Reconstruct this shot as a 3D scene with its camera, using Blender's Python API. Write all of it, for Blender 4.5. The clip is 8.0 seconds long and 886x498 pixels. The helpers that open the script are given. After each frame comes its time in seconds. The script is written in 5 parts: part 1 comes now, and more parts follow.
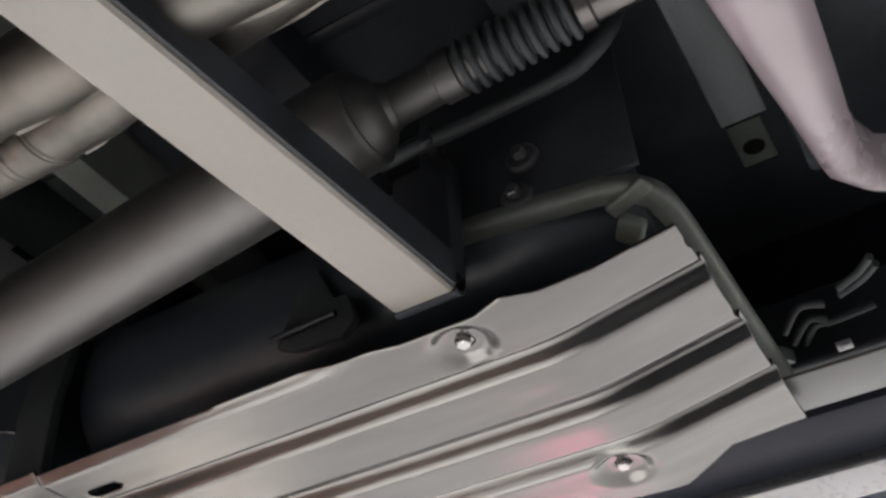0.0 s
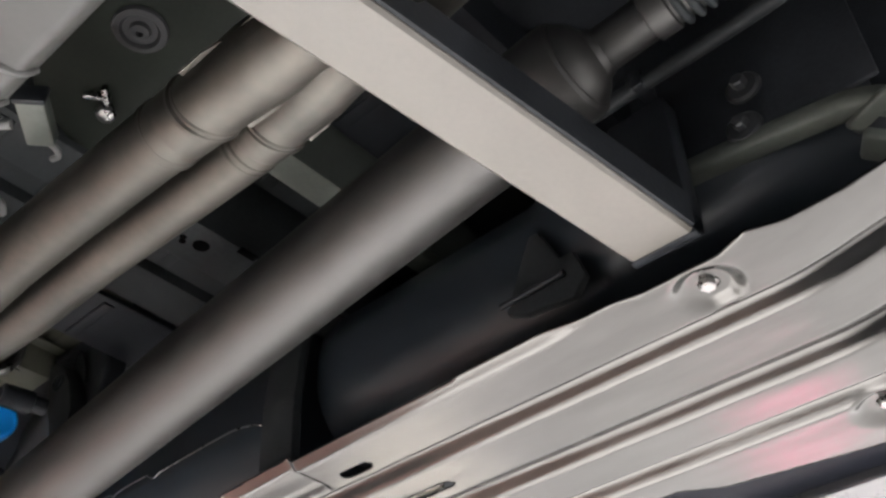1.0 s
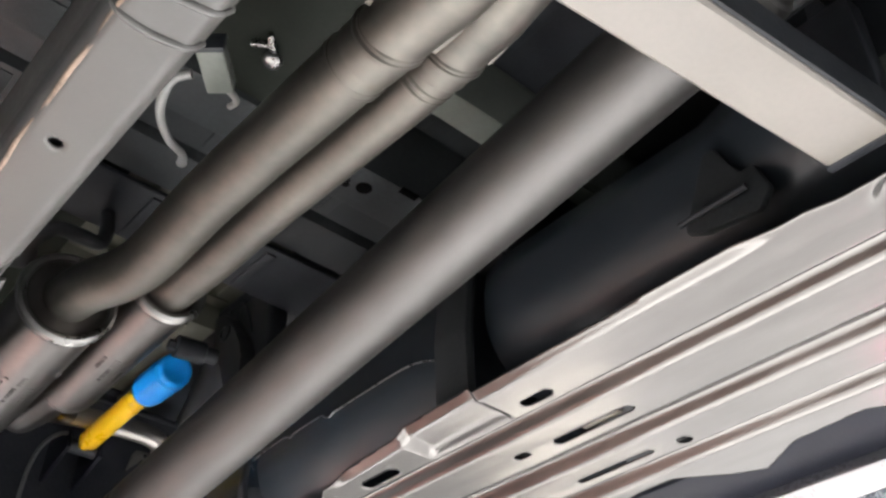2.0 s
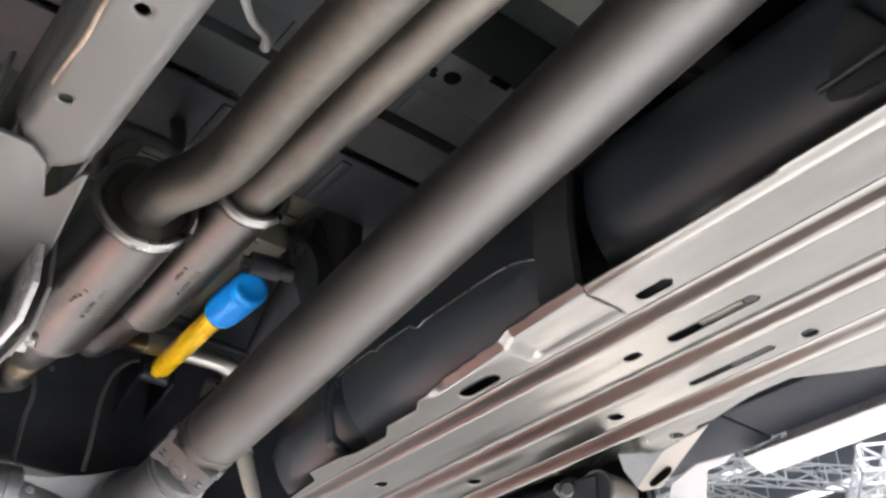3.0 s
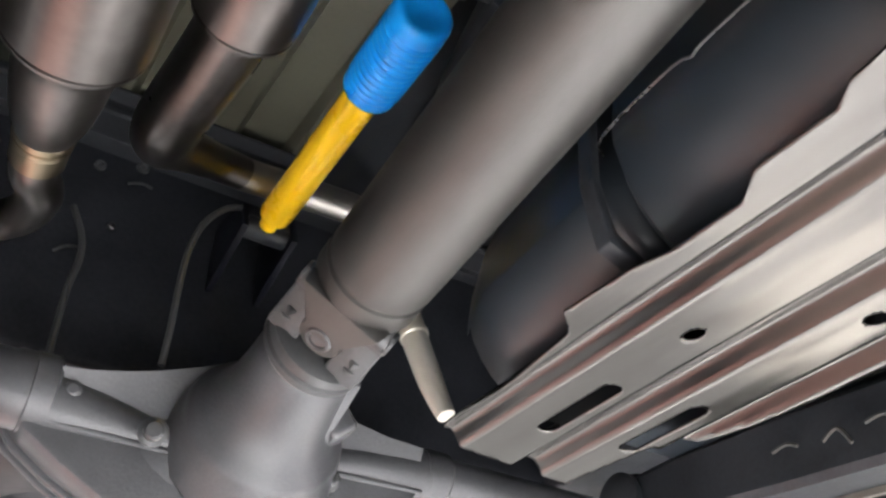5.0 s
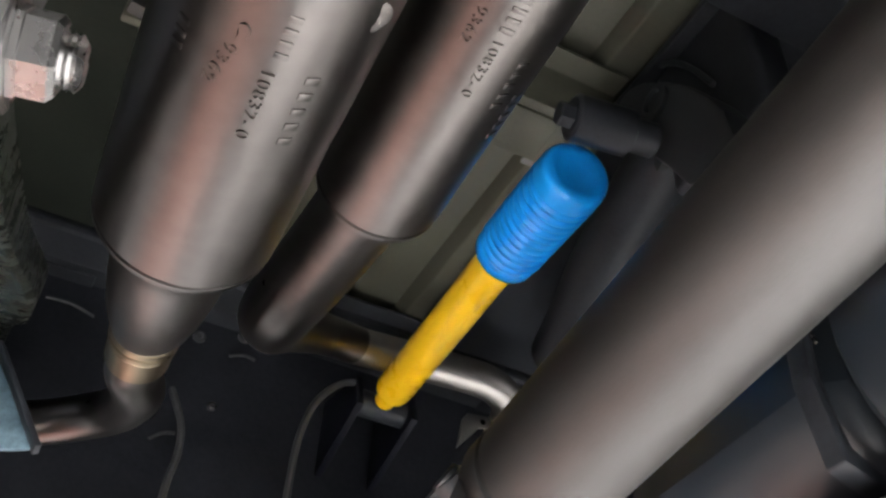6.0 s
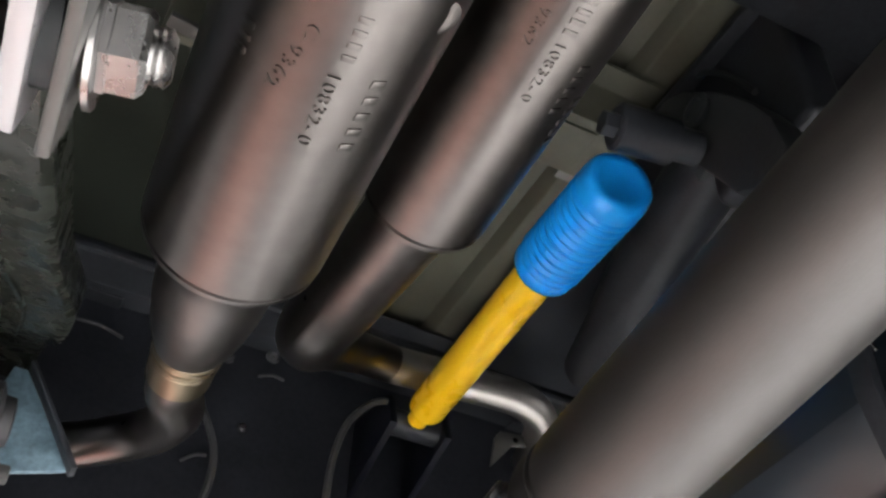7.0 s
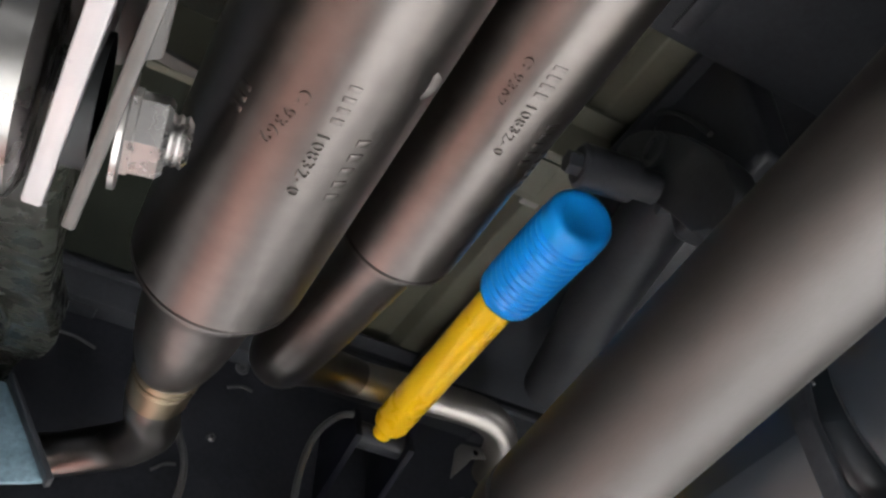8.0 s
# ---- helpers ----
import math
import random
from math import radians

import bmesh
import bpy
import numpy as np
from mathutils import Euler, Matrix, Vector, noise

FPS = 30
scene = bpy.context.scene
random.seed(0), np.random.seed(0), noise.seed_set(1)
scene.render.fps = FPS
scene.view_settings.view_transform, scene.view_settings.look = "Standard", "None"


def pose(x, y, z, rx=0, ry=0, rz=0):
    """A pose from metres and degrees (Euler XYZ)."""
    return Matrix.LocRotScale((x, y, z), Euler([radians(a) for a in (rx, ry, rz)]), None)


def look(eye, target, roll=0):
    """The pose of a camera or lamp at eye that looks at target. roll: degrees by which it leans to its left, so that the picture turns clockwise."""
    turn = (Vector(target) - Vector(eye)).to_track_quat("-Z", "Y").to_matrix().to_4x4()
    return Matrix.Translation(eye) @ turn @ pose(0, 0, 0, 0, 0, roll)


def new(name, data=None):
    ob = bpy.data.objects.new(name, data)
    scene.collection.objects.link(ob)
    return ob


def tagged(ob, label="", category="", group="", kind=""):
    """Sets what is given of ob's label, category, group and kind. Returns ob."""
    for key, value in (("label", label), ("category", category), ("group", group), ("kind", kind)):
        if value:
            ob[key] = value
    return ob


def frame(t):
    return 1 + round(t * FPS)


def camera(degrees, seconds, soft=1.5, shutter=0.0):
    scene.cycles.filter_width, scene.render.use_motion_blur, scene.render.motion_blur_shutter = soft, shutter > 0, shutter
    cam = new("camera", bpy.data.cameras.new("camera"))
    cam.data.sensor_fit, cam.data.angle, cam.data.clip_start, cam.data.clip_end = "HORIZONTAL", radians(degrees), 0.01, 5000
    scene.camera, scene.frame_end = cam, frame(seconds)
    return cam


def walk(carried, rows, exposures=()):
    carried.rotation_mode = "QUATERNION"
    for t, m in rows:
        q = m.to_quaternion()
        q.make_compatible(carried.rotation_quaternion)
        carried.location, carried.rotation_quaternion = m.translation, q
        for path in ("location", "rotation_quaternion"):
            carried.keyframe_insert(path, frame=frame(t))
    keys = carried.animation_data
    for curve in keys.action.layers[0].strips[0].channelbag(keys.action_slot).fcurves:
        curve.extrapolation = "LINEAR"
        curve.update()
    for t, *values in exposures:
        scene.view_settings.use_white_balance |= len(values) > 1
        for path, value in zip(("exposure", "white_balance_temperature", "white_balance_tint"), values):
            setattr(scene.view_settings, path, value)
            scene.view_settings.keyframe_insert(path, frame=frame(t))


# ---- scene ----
cam = camera(48.47, 8.0, soft=2.6)
# x to the vehicle's left, y to its rear, z up
PATH = [
    (0, (0.0000, -0.0000, 0.8586), (0.6598, 0.3636, 1.5161), -2.66),
    (0.5, (-0.0144, 0.0214, 0.8612), (0.5949, 0.4703, 1.5148), -1.19),
    (1, (-0.0099, 0.0777, 0.8486), (0.5559, 0.5834, 1.4999), -0.90),
    (1.5, (-0.0290, 0.1249, 0.8233), (0.4930, 0.6865, 1.4652), 0.78),
    (1.7, (-0.0395, 0.1409, 0.8190), (0.4734, 0.7208, 1.4519), 1.02),
    (2.8, (-0.0861, 0.2436, 0.8216), (0.4157, 0.8858, 1.4011), 0.82),
    (3, (-0.0497, 0.3080, 0.8135), (0.4520, 0.9560, 1.3865), 0.61),
    (3.5, (0.1007, 0.5220, 0.8453), (0.5936, 1.1846, 1.4093), 0.20),
    (4, (0.1631, 0.7471, 0.8533), (0.6323, 1.4300, 1.4133), 0.45),
    (4.2, (0.1701, 0.8560, 0.8758), (0.6267, 1.5461, 1.4372), 0.78),
    (5.3, (0.3028, 1.2149, 1.0510), (0.6997, 1.9078, 1.6529), 1.65),
    (5.5, (0.2939, 1.2330, 1.0865), (0.6656, 1.9168, 1.7145), 2.21),
    (6, (0.2539, 1.2735, 1.1605), (0.5734, 1.9491, 1.8249), 3.05),
    (6.5, (0.2143, 1.3088, 1.1462), (0.5183, 1.9772, 1.8251), 2.87),
    (7, (0.2276, 1.3057, 1.1599), (0.5369, 1.9680, 1.8423), 2.49),
    (7.5, (0.2051, 1.3011, 1.1524), (0.5227, 1.9601, 1.8342), 2.20),
    (8, (0.1929, 1.2607, 1.1499), (0.5394, 1.9058, 1.8309), 1.62),
]
walk(cam, [(t, look(eye, target, roll)) for t, eye, target, roll in PATH],
     exposures=[(0.0, -0.38), (0.5, -0.08), (1.0, 0.05), (1.5, 0.45), (3.0, 0.57), (4.2, 0.50), (5.5, 0.40), (8.0, 0.27)])

# ---------------------------------------------------------------- light
world = bpy.data.worlds.new("hall_air")
scene.world = world
world.use_nodes = True
world.node_tree.nodes["Background"].inputs[0].default_value = (0.75, 0.82, 1.0, 1)
world.node_tree.nodes["Background"].inputs[1].default_value = 0.05


def area_lamp(name, place, target, size_x, size_y, watts, colour):
    data = bpy.data.lights.new(name, "AREA")
    data.shape, data.size, data.size_y, data.energy, data.color = "RECTANGLE", size_x, size_y, watts, colour
    ob = new(name, data)
    ob.matrix_world = look(place, target)
    return ob


for lx, ly, watts in ((10, -7, 600), (9, -0.5, 800), (11, 12, 180)):
    area_lamp("hall_lamp", (lx, ly, 10.6), (lx, ly, 0), 7, 3, watts, (0.975, 0.98, 1.0))
# added lamp, aimed to light the floor under the truck from its left
area_lamp("hall_lamp", (10.5, -1.0, 11.0), (1.0, 2.0, 0), 3, 2, 8000, (0.972, 0.982, 1.0))


def spot_lamp(place, target, watts, degrees, colour):
    data = bpy.data.lights.new("floor_pool_spot", "SPOT")
    data.energy, data.spot_size, data.spot_blend, data.shadow_soft_size, data.color = watts, radians(degrees), 0.35, 0.12, colour
    ob = new("floor_pool_spot", data)
    ob.matrix_world = look(place, target)
    return ob


# unseen spots; their floor pools follow patches and tints reflected in the metal
spot_lamp((7, 4.5, 9.5), (3.1, 3.0, 0), 26000, 4.8, (1.0, 0.94, 0.82))
spot_lamp((8, 0, 9.5), (3.86, 1.43, 0), 40000, 3.2, (1.0, 0.10, 0.32))
# added spot with no known source; its pool brightens the yellow damper
spot_lamp((12, 0.3, 8.0), (0.25, 1.25, 0), 105000, 7.0, (0.97, 0.98, 1.0))
# added spot that brightens what the skid plate's front reflects
spot_lamp((9, -2.5, 9.5), (3.5, 1.45, 0), 4500, 6.5, (1.0, 0.98, 0.95))
spot_lamp((3, 11, 9.0), (-0.2, 4.2, 0), 17000, 8.5, (1.0, 0.52, 0.44))
spot_lamp((3, 10, 9.0), (-0.2, 2.8, 0), 13000, 6.5, (1.0, 0.55, 0.47))
# added spot that lights the floor mirrored in the tank's side
spot_lamp((-3.0, 7.0, 9.5), (-1.6, 2.3, 0), 7200, 13, (1.0, 0.74, 0.64))
# added spot from behind; its pool sets the highlights on shaft and mufflers
spot_lamp((1.2, 10, 9.0), (1.7, 2.5, 0), 24000, 9, (0.98, 0.98, 1.0))

# ---------------------------------------------------------------- materials


def paint(name, base, rough=0.5, metal=0.0, vary=0.15, size=8.0, fine=90.0, bump=0.05, tint=None, coat=0.0, stretch=(1, 1, 1), rough_vary=0.1, specular=0.5, wave=0.0):
    m = bpy.data.materials.new(name)
    m.use_nodes = True
    nt = m.node_tree
    n, link = nt.nodes, nt.links.new
    b = n["Principled BSDF"]
    b.inputs["Metallic"].default_value = metal
    b.inputs["Coat Weight"].default_value, b.inputs["Coat Roughness"].default_value = coat, 0.2
    b.inputs["Specular IOR Level"].default_value = specular
    co = n.new("ShaderNodeTexCoord")
    mp = n.new("ShaderNodeMapping")
    mp.inputs["Scale"].default_value = stretch
    link(co.outputs["Object"], mp.inputs[0])
    big, small = n.new("ShaderNodeTexNoise"), n.new("ShaderNodeTexNoise")
    big.inputs["Scale"].default_value, big.inputs["Detail"].default_value = size, 5
    small.inputs["Scale"].default_value, small.inputs["Detail"].default_value = fine, 4
    link(mp.outputs[0], big.inputs["Vector"])
    link(mp.outputs[0], small.inputs["Vector"])
    mix = n.new("ShaderNodeMix")
    mix.data_type = "FLOAT"
    mix.inputs[0].default_value = 0.35
    link(big.outputs["Fac"], mix.inputs[2])
    link(small.outputs["Fac"], mix.inputs[3])
    ramp = n.new("ShaderNodeValToRGB")
    other = tint or tuple(c * (1 + 1.2 * vary) for c in base)
    ramp.color_ramp.elements[0].position, ramp.color_ramp.elements[1].position = 0.35, 0.65
    ramp.color_ramp.elements[0].color = (*[c * (1 - vary) for c in base], 1)
    ramp.color_ramp.elements[1].color = (*[min(c, 0.95) for c in other], 1)
    link(mix.outputs[0], ramp.inputs[0])
    link(ramp.outputs[0], b.inputs["Base Color"])
    rr = n.new("ShaderNodeMapRange")
    rr.inputs["From Min"].default_value, rr.inputs["From Max"].default_value = 0.3, 0.7
    rr.inputs["To Min"].default_value, rr.inputs["To Max"].default_value = max(rough - rough_vary, 0.04), min(rough + rough_vary, 1)
    link(mix.outputs[0], rr.inputs["Value"])
    link(rr.outputs[0], b.inputs["Roughness"])
    if wave:
        wv, wb = n.new("ShaderNodeTexNoise"), n.new("ShaderNodeBump")
        wv.inputs["Scale"].default_value, wv.inputs["Detail"].default_value = 7.0, 1
        link(mp.outputs[0], wv.inputs["Vector"])
        wb.inputs["Strength"].default_value, wb.inputs["Distance"].default_value = wave, 0.01
        link(wv.outputs["Fac"], wb.inputs["Height"])
        link(wb.outputs[0], b.inputs["Normal"])
    if bump:
        bp = n.new("ShaderNodeBump")
        bp.inputs["Strength"].default_value, bp.inputs["Distance"].default_value = bump, 0.002
        link(small.outputs["Fac"], bp.inputs["Height"])
        link(bp.outputs[0], b.inputs["Normal"])
    return m


def glow(name, colour, strength):
    m = bpy.data.materials.new(name)
    m.use_nodes = True
    b = m.node_tree.nodes["Principled BSDF"]
    b.inputs["Base Color"].default_value = (0.8, 0.8, 0.8, 1)
    b.inputs["Emission Color"].default_value, b.inputs["Emission Strength"].default_value = (*colour, 1), strength
    return m


# PLATE, SHAFT, EXHAUST and PIPEM: darker than real metal, to offset added lamps
PLATE = paint("rolled_bare_steel", (0.128, 0.123, 0.118), 0.19, 1.0, 0.06, 5.0, 40, 0.0, rough_vary=0.04, wave=0.4, stretch=(2.2, 0.6, 1))
GREY = paint("grey_frame_enamel", (0.165, 0.151, 0.134), 0.36, 0.0, 0.06, 6, 140, 0.06)
# darker copy of the frame grey; the rail's weaker light is in its colour
RAIL = paint("darkened_rail_grey", (0.060, 0.059, 0.0565), 0.4, 0.0, 0.07, 6, 140, 0.06)
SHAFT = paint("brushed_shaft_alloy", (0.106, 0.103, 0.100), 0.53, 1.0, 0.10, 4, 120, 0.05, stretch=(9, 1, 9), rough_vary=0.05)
# slight rose in this base stands in for reflected rose light
EXHAUST = paint("darkened_rose_stainless", (0.129, 0.120, 0.114), 0.30, 1.0, 0.10, 5, 70, 0.0, tint=(0.155, 0.143, 0.137), rough_vary=0.03)
STRAW = paint("straw_tinted_stainless", (0.27, 0.225, 0.155), 0.3, 1.0, 0.06, 8, 100, 0.0)
SATIN = paint("lightened_satin_stainless", (0.42, 0.40, 0.375), 0.38, 1.0, 0.06, 8, 100, 0.02)
PIPEM = paint("darkened_matt_stainless", (0.094, 0.092, 0.084), 0.46, 1.0, 0.14, 5, 70, 0.0, tint=(0.126, 0.116, 0.102), rough_vary=0.05)
RIM = paint("rolled_stainless_edge", (0.235, 0.233, 0.226), 0.3, 1.0, 0.06, 12, 60, 0.0)
CAST = paint("grey_cast_iron", (0.079, 0.081, 0.088), 0.38, 0.28, 0.14, 10, 220, 0.2, rough_vary=0.08)
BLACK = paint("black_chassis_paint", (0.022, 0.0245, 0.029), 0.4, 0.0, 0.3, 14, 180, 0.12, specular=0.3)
TANK = paint("black_tank_plastic", (0.021, 0.028, 0.036), 0.40, 0.0, 0.08, 2.0, 9, 0.0, rough_vary=0.03, specular=0.65, coat=0.12)
DARKPANEL = paint("dark_primed_sheet", (0.030, 0.0335, 0.0355), 0.5, 0.0, 0.3, 7, 160, 0.08, specular=0.25)
OLIVE = paint("primed_bed_sheet", (0.088, 0.089, 0.066), 0.5, 0.0, 0.12, 6, 150, 0.06)
YELLOW = paint("yellow_damper_paint", (1.0, 0.60, 0.012), 0.3, 0.0, 0.01, 10, 60, 0.0, coat=0.6)
BLUE = paint("blue_moulded_rubber", (0.004, 0.31, 1.0), 0.33, 0.0, 0.08, 12, 220, 0.04)
NEARBLACK = paint("matt_near_black", (0.022, 0.0245, 0.029), 0.5, 0.0, 0.3, 14, 160, 0.3, specular=0.3)
UNDERSEAL = paint("thick_black_wax", (0.0105, 0.012, 0.0095), 0.27, 0.0, 0.4, 18, 60, 0.0, specular=0.3, wave=0.5, stretch=(2.5, 2.5, 2.5), rough_vary=0.08)
NIGHT = paint("blue_black_sealed_sheet", (0.0185, 0.0205, 0.026), 0.5, 0.0, 0.35, 9, 140, 0.2, specular=0.2)
IRON = paint("dark_forged_iron", (0.080, 0.082, 0.086), 0.36, 0.5, 0.15, 14, 200, 0.15)
# stands in for shade inside holes and slots; also on the bush's far ring
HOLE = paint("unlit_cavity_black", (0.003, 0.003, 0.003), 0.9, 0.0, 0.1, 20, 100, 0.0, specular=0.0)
RUBBER = paint("black_rubber", (0.022, 0.022, 0.024), 0.6, 0.0, 0.2, 16, 150, 0.15)
# tread lighter than the tyre; hall light on it is put into the colour
TREAD = paint("lightened_tread_rubber", (0.13, 0.127, 0.12), 0.8, 0.0, 0.2, 20, 200, 0.2)
ZINC = paint("zinc_plated_steel", (0.38, 0.372, 0.365), 0.3, 1.0, 0.08, 30, 200, 0.05)
WHITE = paint("white_body_paint", (0.29, 0.28, 0.288), 0.3, 0.0, 0.03, 5, 100, 0.0, coat=0.5)
PALE = paint("satin_plated_rod", (0.80, 0.75, 0.66), 0.34, 0.4, 0.04, 8, 100, 0.0)
# white sill's shade and reflected pink are put into this base colour
SILL_PINK = paint("pink_shaded_sill_paint", (0.28, 0.232, 0.252), 0.28, 0.0, 0.03, 3, 30, 0.0, coat=0.4)
FLANGE = paint("dark_matt_flange", (0.085, 0.092, 0.080), 0.5, 0.0, 0.2, 6, 90, 0.05, specular=0.35)
PLASTIC = paint("grey_green_plastic", (0.13, 0.145, 0.127), 0.5, 0.0, 0.12, 15, 150, 0.05)
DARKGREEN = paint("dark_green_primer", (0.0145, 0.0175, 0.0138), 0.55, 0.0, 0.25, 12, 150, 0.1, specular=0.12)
LOOM = paint("pale_grey_loom", (0.22, 0.22, 0.215), 0.55, 0.0, 0.1, 40, 150, 0.1)
RUST = paint("rusty_weld", (0.20, 0.145, 0.11), 0.6, 0.0, 0.35, 60, 200, 0.4)
BLUESTEEL = paint("blue_zinc_plate", (0.125, 0.195, 0.24), 0.36, 0.2, 0.25, 30, 150, 0.0, wave=0.6, stretch=(5, 5, 5))
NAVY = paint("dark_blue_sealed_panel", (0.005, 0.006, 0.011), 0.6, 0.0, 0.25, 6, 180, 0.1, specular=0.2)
FLOORM = paint("pale_hall_floor", (0.52, 0.50, 0.48), 0.6, 0.0, 0.06, 0.6, 12, 0.05)
PARTM = paint("charcoal_light_screen", (0.03, 0.031, 0.034), 0.7, 0.0, 0.1, 0.8, 12, 0.05)
WALLM = paint("hall_wall_paint", (0.26, 0.27, 0.30), 0.8, 0.0, 0.06, 0.5, 9, 0.05)
DIMFLOOR = paint("grey_beige_dim_sheet", (0.25, 0.24, 0.225), 0.9, 0.0, 0.12, 2, 120, 0.2)
ROOFM = paint("hall_roof_sheet", (0.36, 0.40, 0.47), 0.7, 0.0, 0.08, 0.4, 8, 0.05)
TRUSSM = paint("white_truss_paint", (0.8, 0.82, 0.86), 0.4, 0.0, 0.04, 2, 20, 0.0)
LAMPM = glow("hall_lamp_glass", (0.92, 0.96, 1.0), 1.2)

# ---------------------------------------------------------------- mesh helpers


def finish(bm, sharp=32):
    bmesh.ops.recalc_face_normals(bm, faces=bm.faces)
    lim = radians(sharp)
    for f in bm.faces:
        f.smooth = True
    for e in bm.edges:
        if len(e.link_faces) == 2 and e.calc_face_angle(0) > lim:
            e.smooth = False


def part(name, bm, material, parent=None, label="", sharp=32):
    """One mesh object out of a bmesh, under a thing or a part."""
    finish(bm, sharp)
    me = bpy.data.meshes.new(name)
    bm.to_mesh(me)
    bm.free()
    me.materials.append(material)
    ob = new(name, me)
    if parent:
        ob.parent = parent
        ob.matrix_parent_inverse = parent.matrix_world.inverted()
    if label:
        ob["label"] = label
    return ob


def thing(name, place, label, category, group="", kind=""):
    ob = new(name)
    ob.empty_display_size = 0.05
    ob.matrix_world = Matrix.Translation(place)
    return tagged(ob, label, category, group, kind)


def block(x0, x1, y0, y1, z0, z1, bevel=0.004, seg=2, m=None):
    bm = bmesh.new()
    bmesh.ops.create_cube(bm, size=1)
    for v in bm.verts:
        v.co = ((x0 + x1) / 2 + v.co.x * (x1 - x0), (y0 + y1) / 2 + v.co.y * (y1 - y0), (z0 + z1) / 2 + v.co.z * (z1 - z0))
    if bevel:
        bmesh.ops.bevel(bm, geom=bm.edges[:], offset=bevel, segments=seg, profile=0.5, affect="EDGES")
    if m:
        bmesh.ops.transform(bm, matrix=m, verts=bm.verts)
    return bm


def smooth_path(pts, n=6):
    pts = [Vector(p) for p in pts]
    if len(pts) < 3 or n < 2:
        return pts
    out = []
    for i in range(len(pts) - 1):
        p0, p1, p2, p3 = pts[max(i - 1, 0)], pts[i], pts[i + 1], pts[min(i + 2, len(pts) - 1)]
        for k in range(n):
            t = k / n
            out.append(0.5 * (2 * p1 + (p2 - p0) * t + (2 * p0 - 5 * p1 + 4 * p2 - p3) * t * t + (3 * p1 - p0 - 3 * p2 + p3) * t ** 3))
    out.append(pts[-1])
    return out


def rings(bm, centres, radii, seg=28, caps=True, squash=1.0):
    """Circles swept along points, bridged into a skin."""
    t0 = (centres[1] - centres[0]).normalized()
    side = t0.cross(Vector((0, 0, 1)))
    if side.length < 0.1:
        side = t0.cross(Vector((1, 0, 0)))
    side.normalize()
    loops = []
    for i, c in enumerate(centres):
        t = (centres[min(i + 1, len(centres) - 1)] - centres[max(i - 1, 0)])
        t = t.normalized() if t.length > 1e-7 else t0
        side = (side - t * side.dot(t)).normalized()
        up = side.cross(t)
        loops.append([bm.verts.new(c + radii[i] * (math.cos(a) * side + squash * math.sin(a) * up)) for a in (2 * math.pi * k / seg for k in range(seg))])
    for a, b in zip(loops, loops[1:]):
        for k in range(seg):
            bm.faces.new((a[k], a[(k + 1) % seg], b[(k + 1) % seg], b[k]))
    if caps:
        bm.faces.new(loops[0])
        bm.faces.new(loops[-1])
    return loops


def tube(pts, radius, n=6, seg=24, caps=True):
    bm = bmesh.new()
    c = smooth_path(pts, n)
    if isinstance(radius, (int, float)):
        rad = [radius] * len(c)
    else:
        src = np.linspace(0, 1, len(radius))
        rad = [float(r) for r in np.interp(np.linspace(0, 1, len(c)), src, radius)]
    rings(bm, c, rad, seg, caps)
    return bm


def lathe(a, b, profile, seg=48, caps=True):
    """Turned body from a towards b: rows of (metres along, radius)."""
    a, b = Vector(a), Vector(b)
    d = (b - a).normalized()
    bm = bmesh.new()
    loops_c = [a + d * s for s, _ in profile]
    side = d.cross(Vector((0, 0, 1)))
    if side.length < 0.1:
        side = d.cross(Vector((1, 0, 0)))
    side.normalize()
    up = side.cross(d)
    loops = [[bm.verts.new(c + r * (math.cos(q) * side + math.sin(q) * up)) for q in (2 * math.pi * k / seg for k in range(seg))] for c, (_, r) in zip(loops_c, profile)]
    for p, q in zip(loops, loops[1:]):
        for k in range(seg):
            bm.faces.new((p[k], p[(k + 1) % seg], q[(k + 1) % seg], q[k]))
    if caps:
        bm.faces.new(loops[0])
        bm.faces.new(loops[-1])
    return bm


def loft(sections, caps=True):
    """Skin through rings of points, each ring with the same count."""
    bm = bmesh.new()
    loops = [[bm.verts.new(p) for p in s] for s in sections]
    for p, q in zip(loops, loops[1:]):
        for k in range(len(p)):
            bm.faces.new((p[k], p[(k + 1) % len(p)], q[(k + 1) % len(p)], q[k]))
    if caps:
        bm.faces.new(loops[0])
        bm.faces.new(loops[-1])
    return bm


def prism(outline, axis, lo, hi, bevel=0.002):
    """An outline in the two other axes, pushed along an axis."""
    bm = bmesh.new()

    def at(u, v, w):
        return {"x": (w, u, v), "y": (u, w, v), "z": (u, v, w)}[axis]

    a = [bm.verts.new(at(u, v, lo)) for u, v in outline]
    b = [bm.verts.new(at(u, v, hi)) for u, v in outline]
    bm.faces.new(a)
    bm.faces.new(b)
    for k in range(len(a)):
        bm.faces.new((a[k], a[(k + 1) % len(a)], b[(k + 1) % len(b)], b[k]))
    bmesh.ops.recalc_face_normals(bm, faces=bm.faces)
    if bevel:
        bmesh.ops.bevel(bm, geom=bm.edges[:], offset=bevel, segments=2, profile=0.5, affect="EDGES")
    return bm


def join(*parts):
    """Several bmeshes of one part in one."""
    out = bmesh.new()
    for bm in parts:
        me = bpy.data.meshes.new("piece")
        bm.to_mesh(me)
        bm.free()
        out.from_mesh(me)
        bpy.data.meshes.remove(me)
    return out


def hexagon(a, b, size, chamfer=0.0015):
    a, b = Vector(a), Vector(b)
    length = (b - a).length
    return lathe(a, b, [(0, size), (length - chamfer, size), (length, size - chamfer)], seg=6)


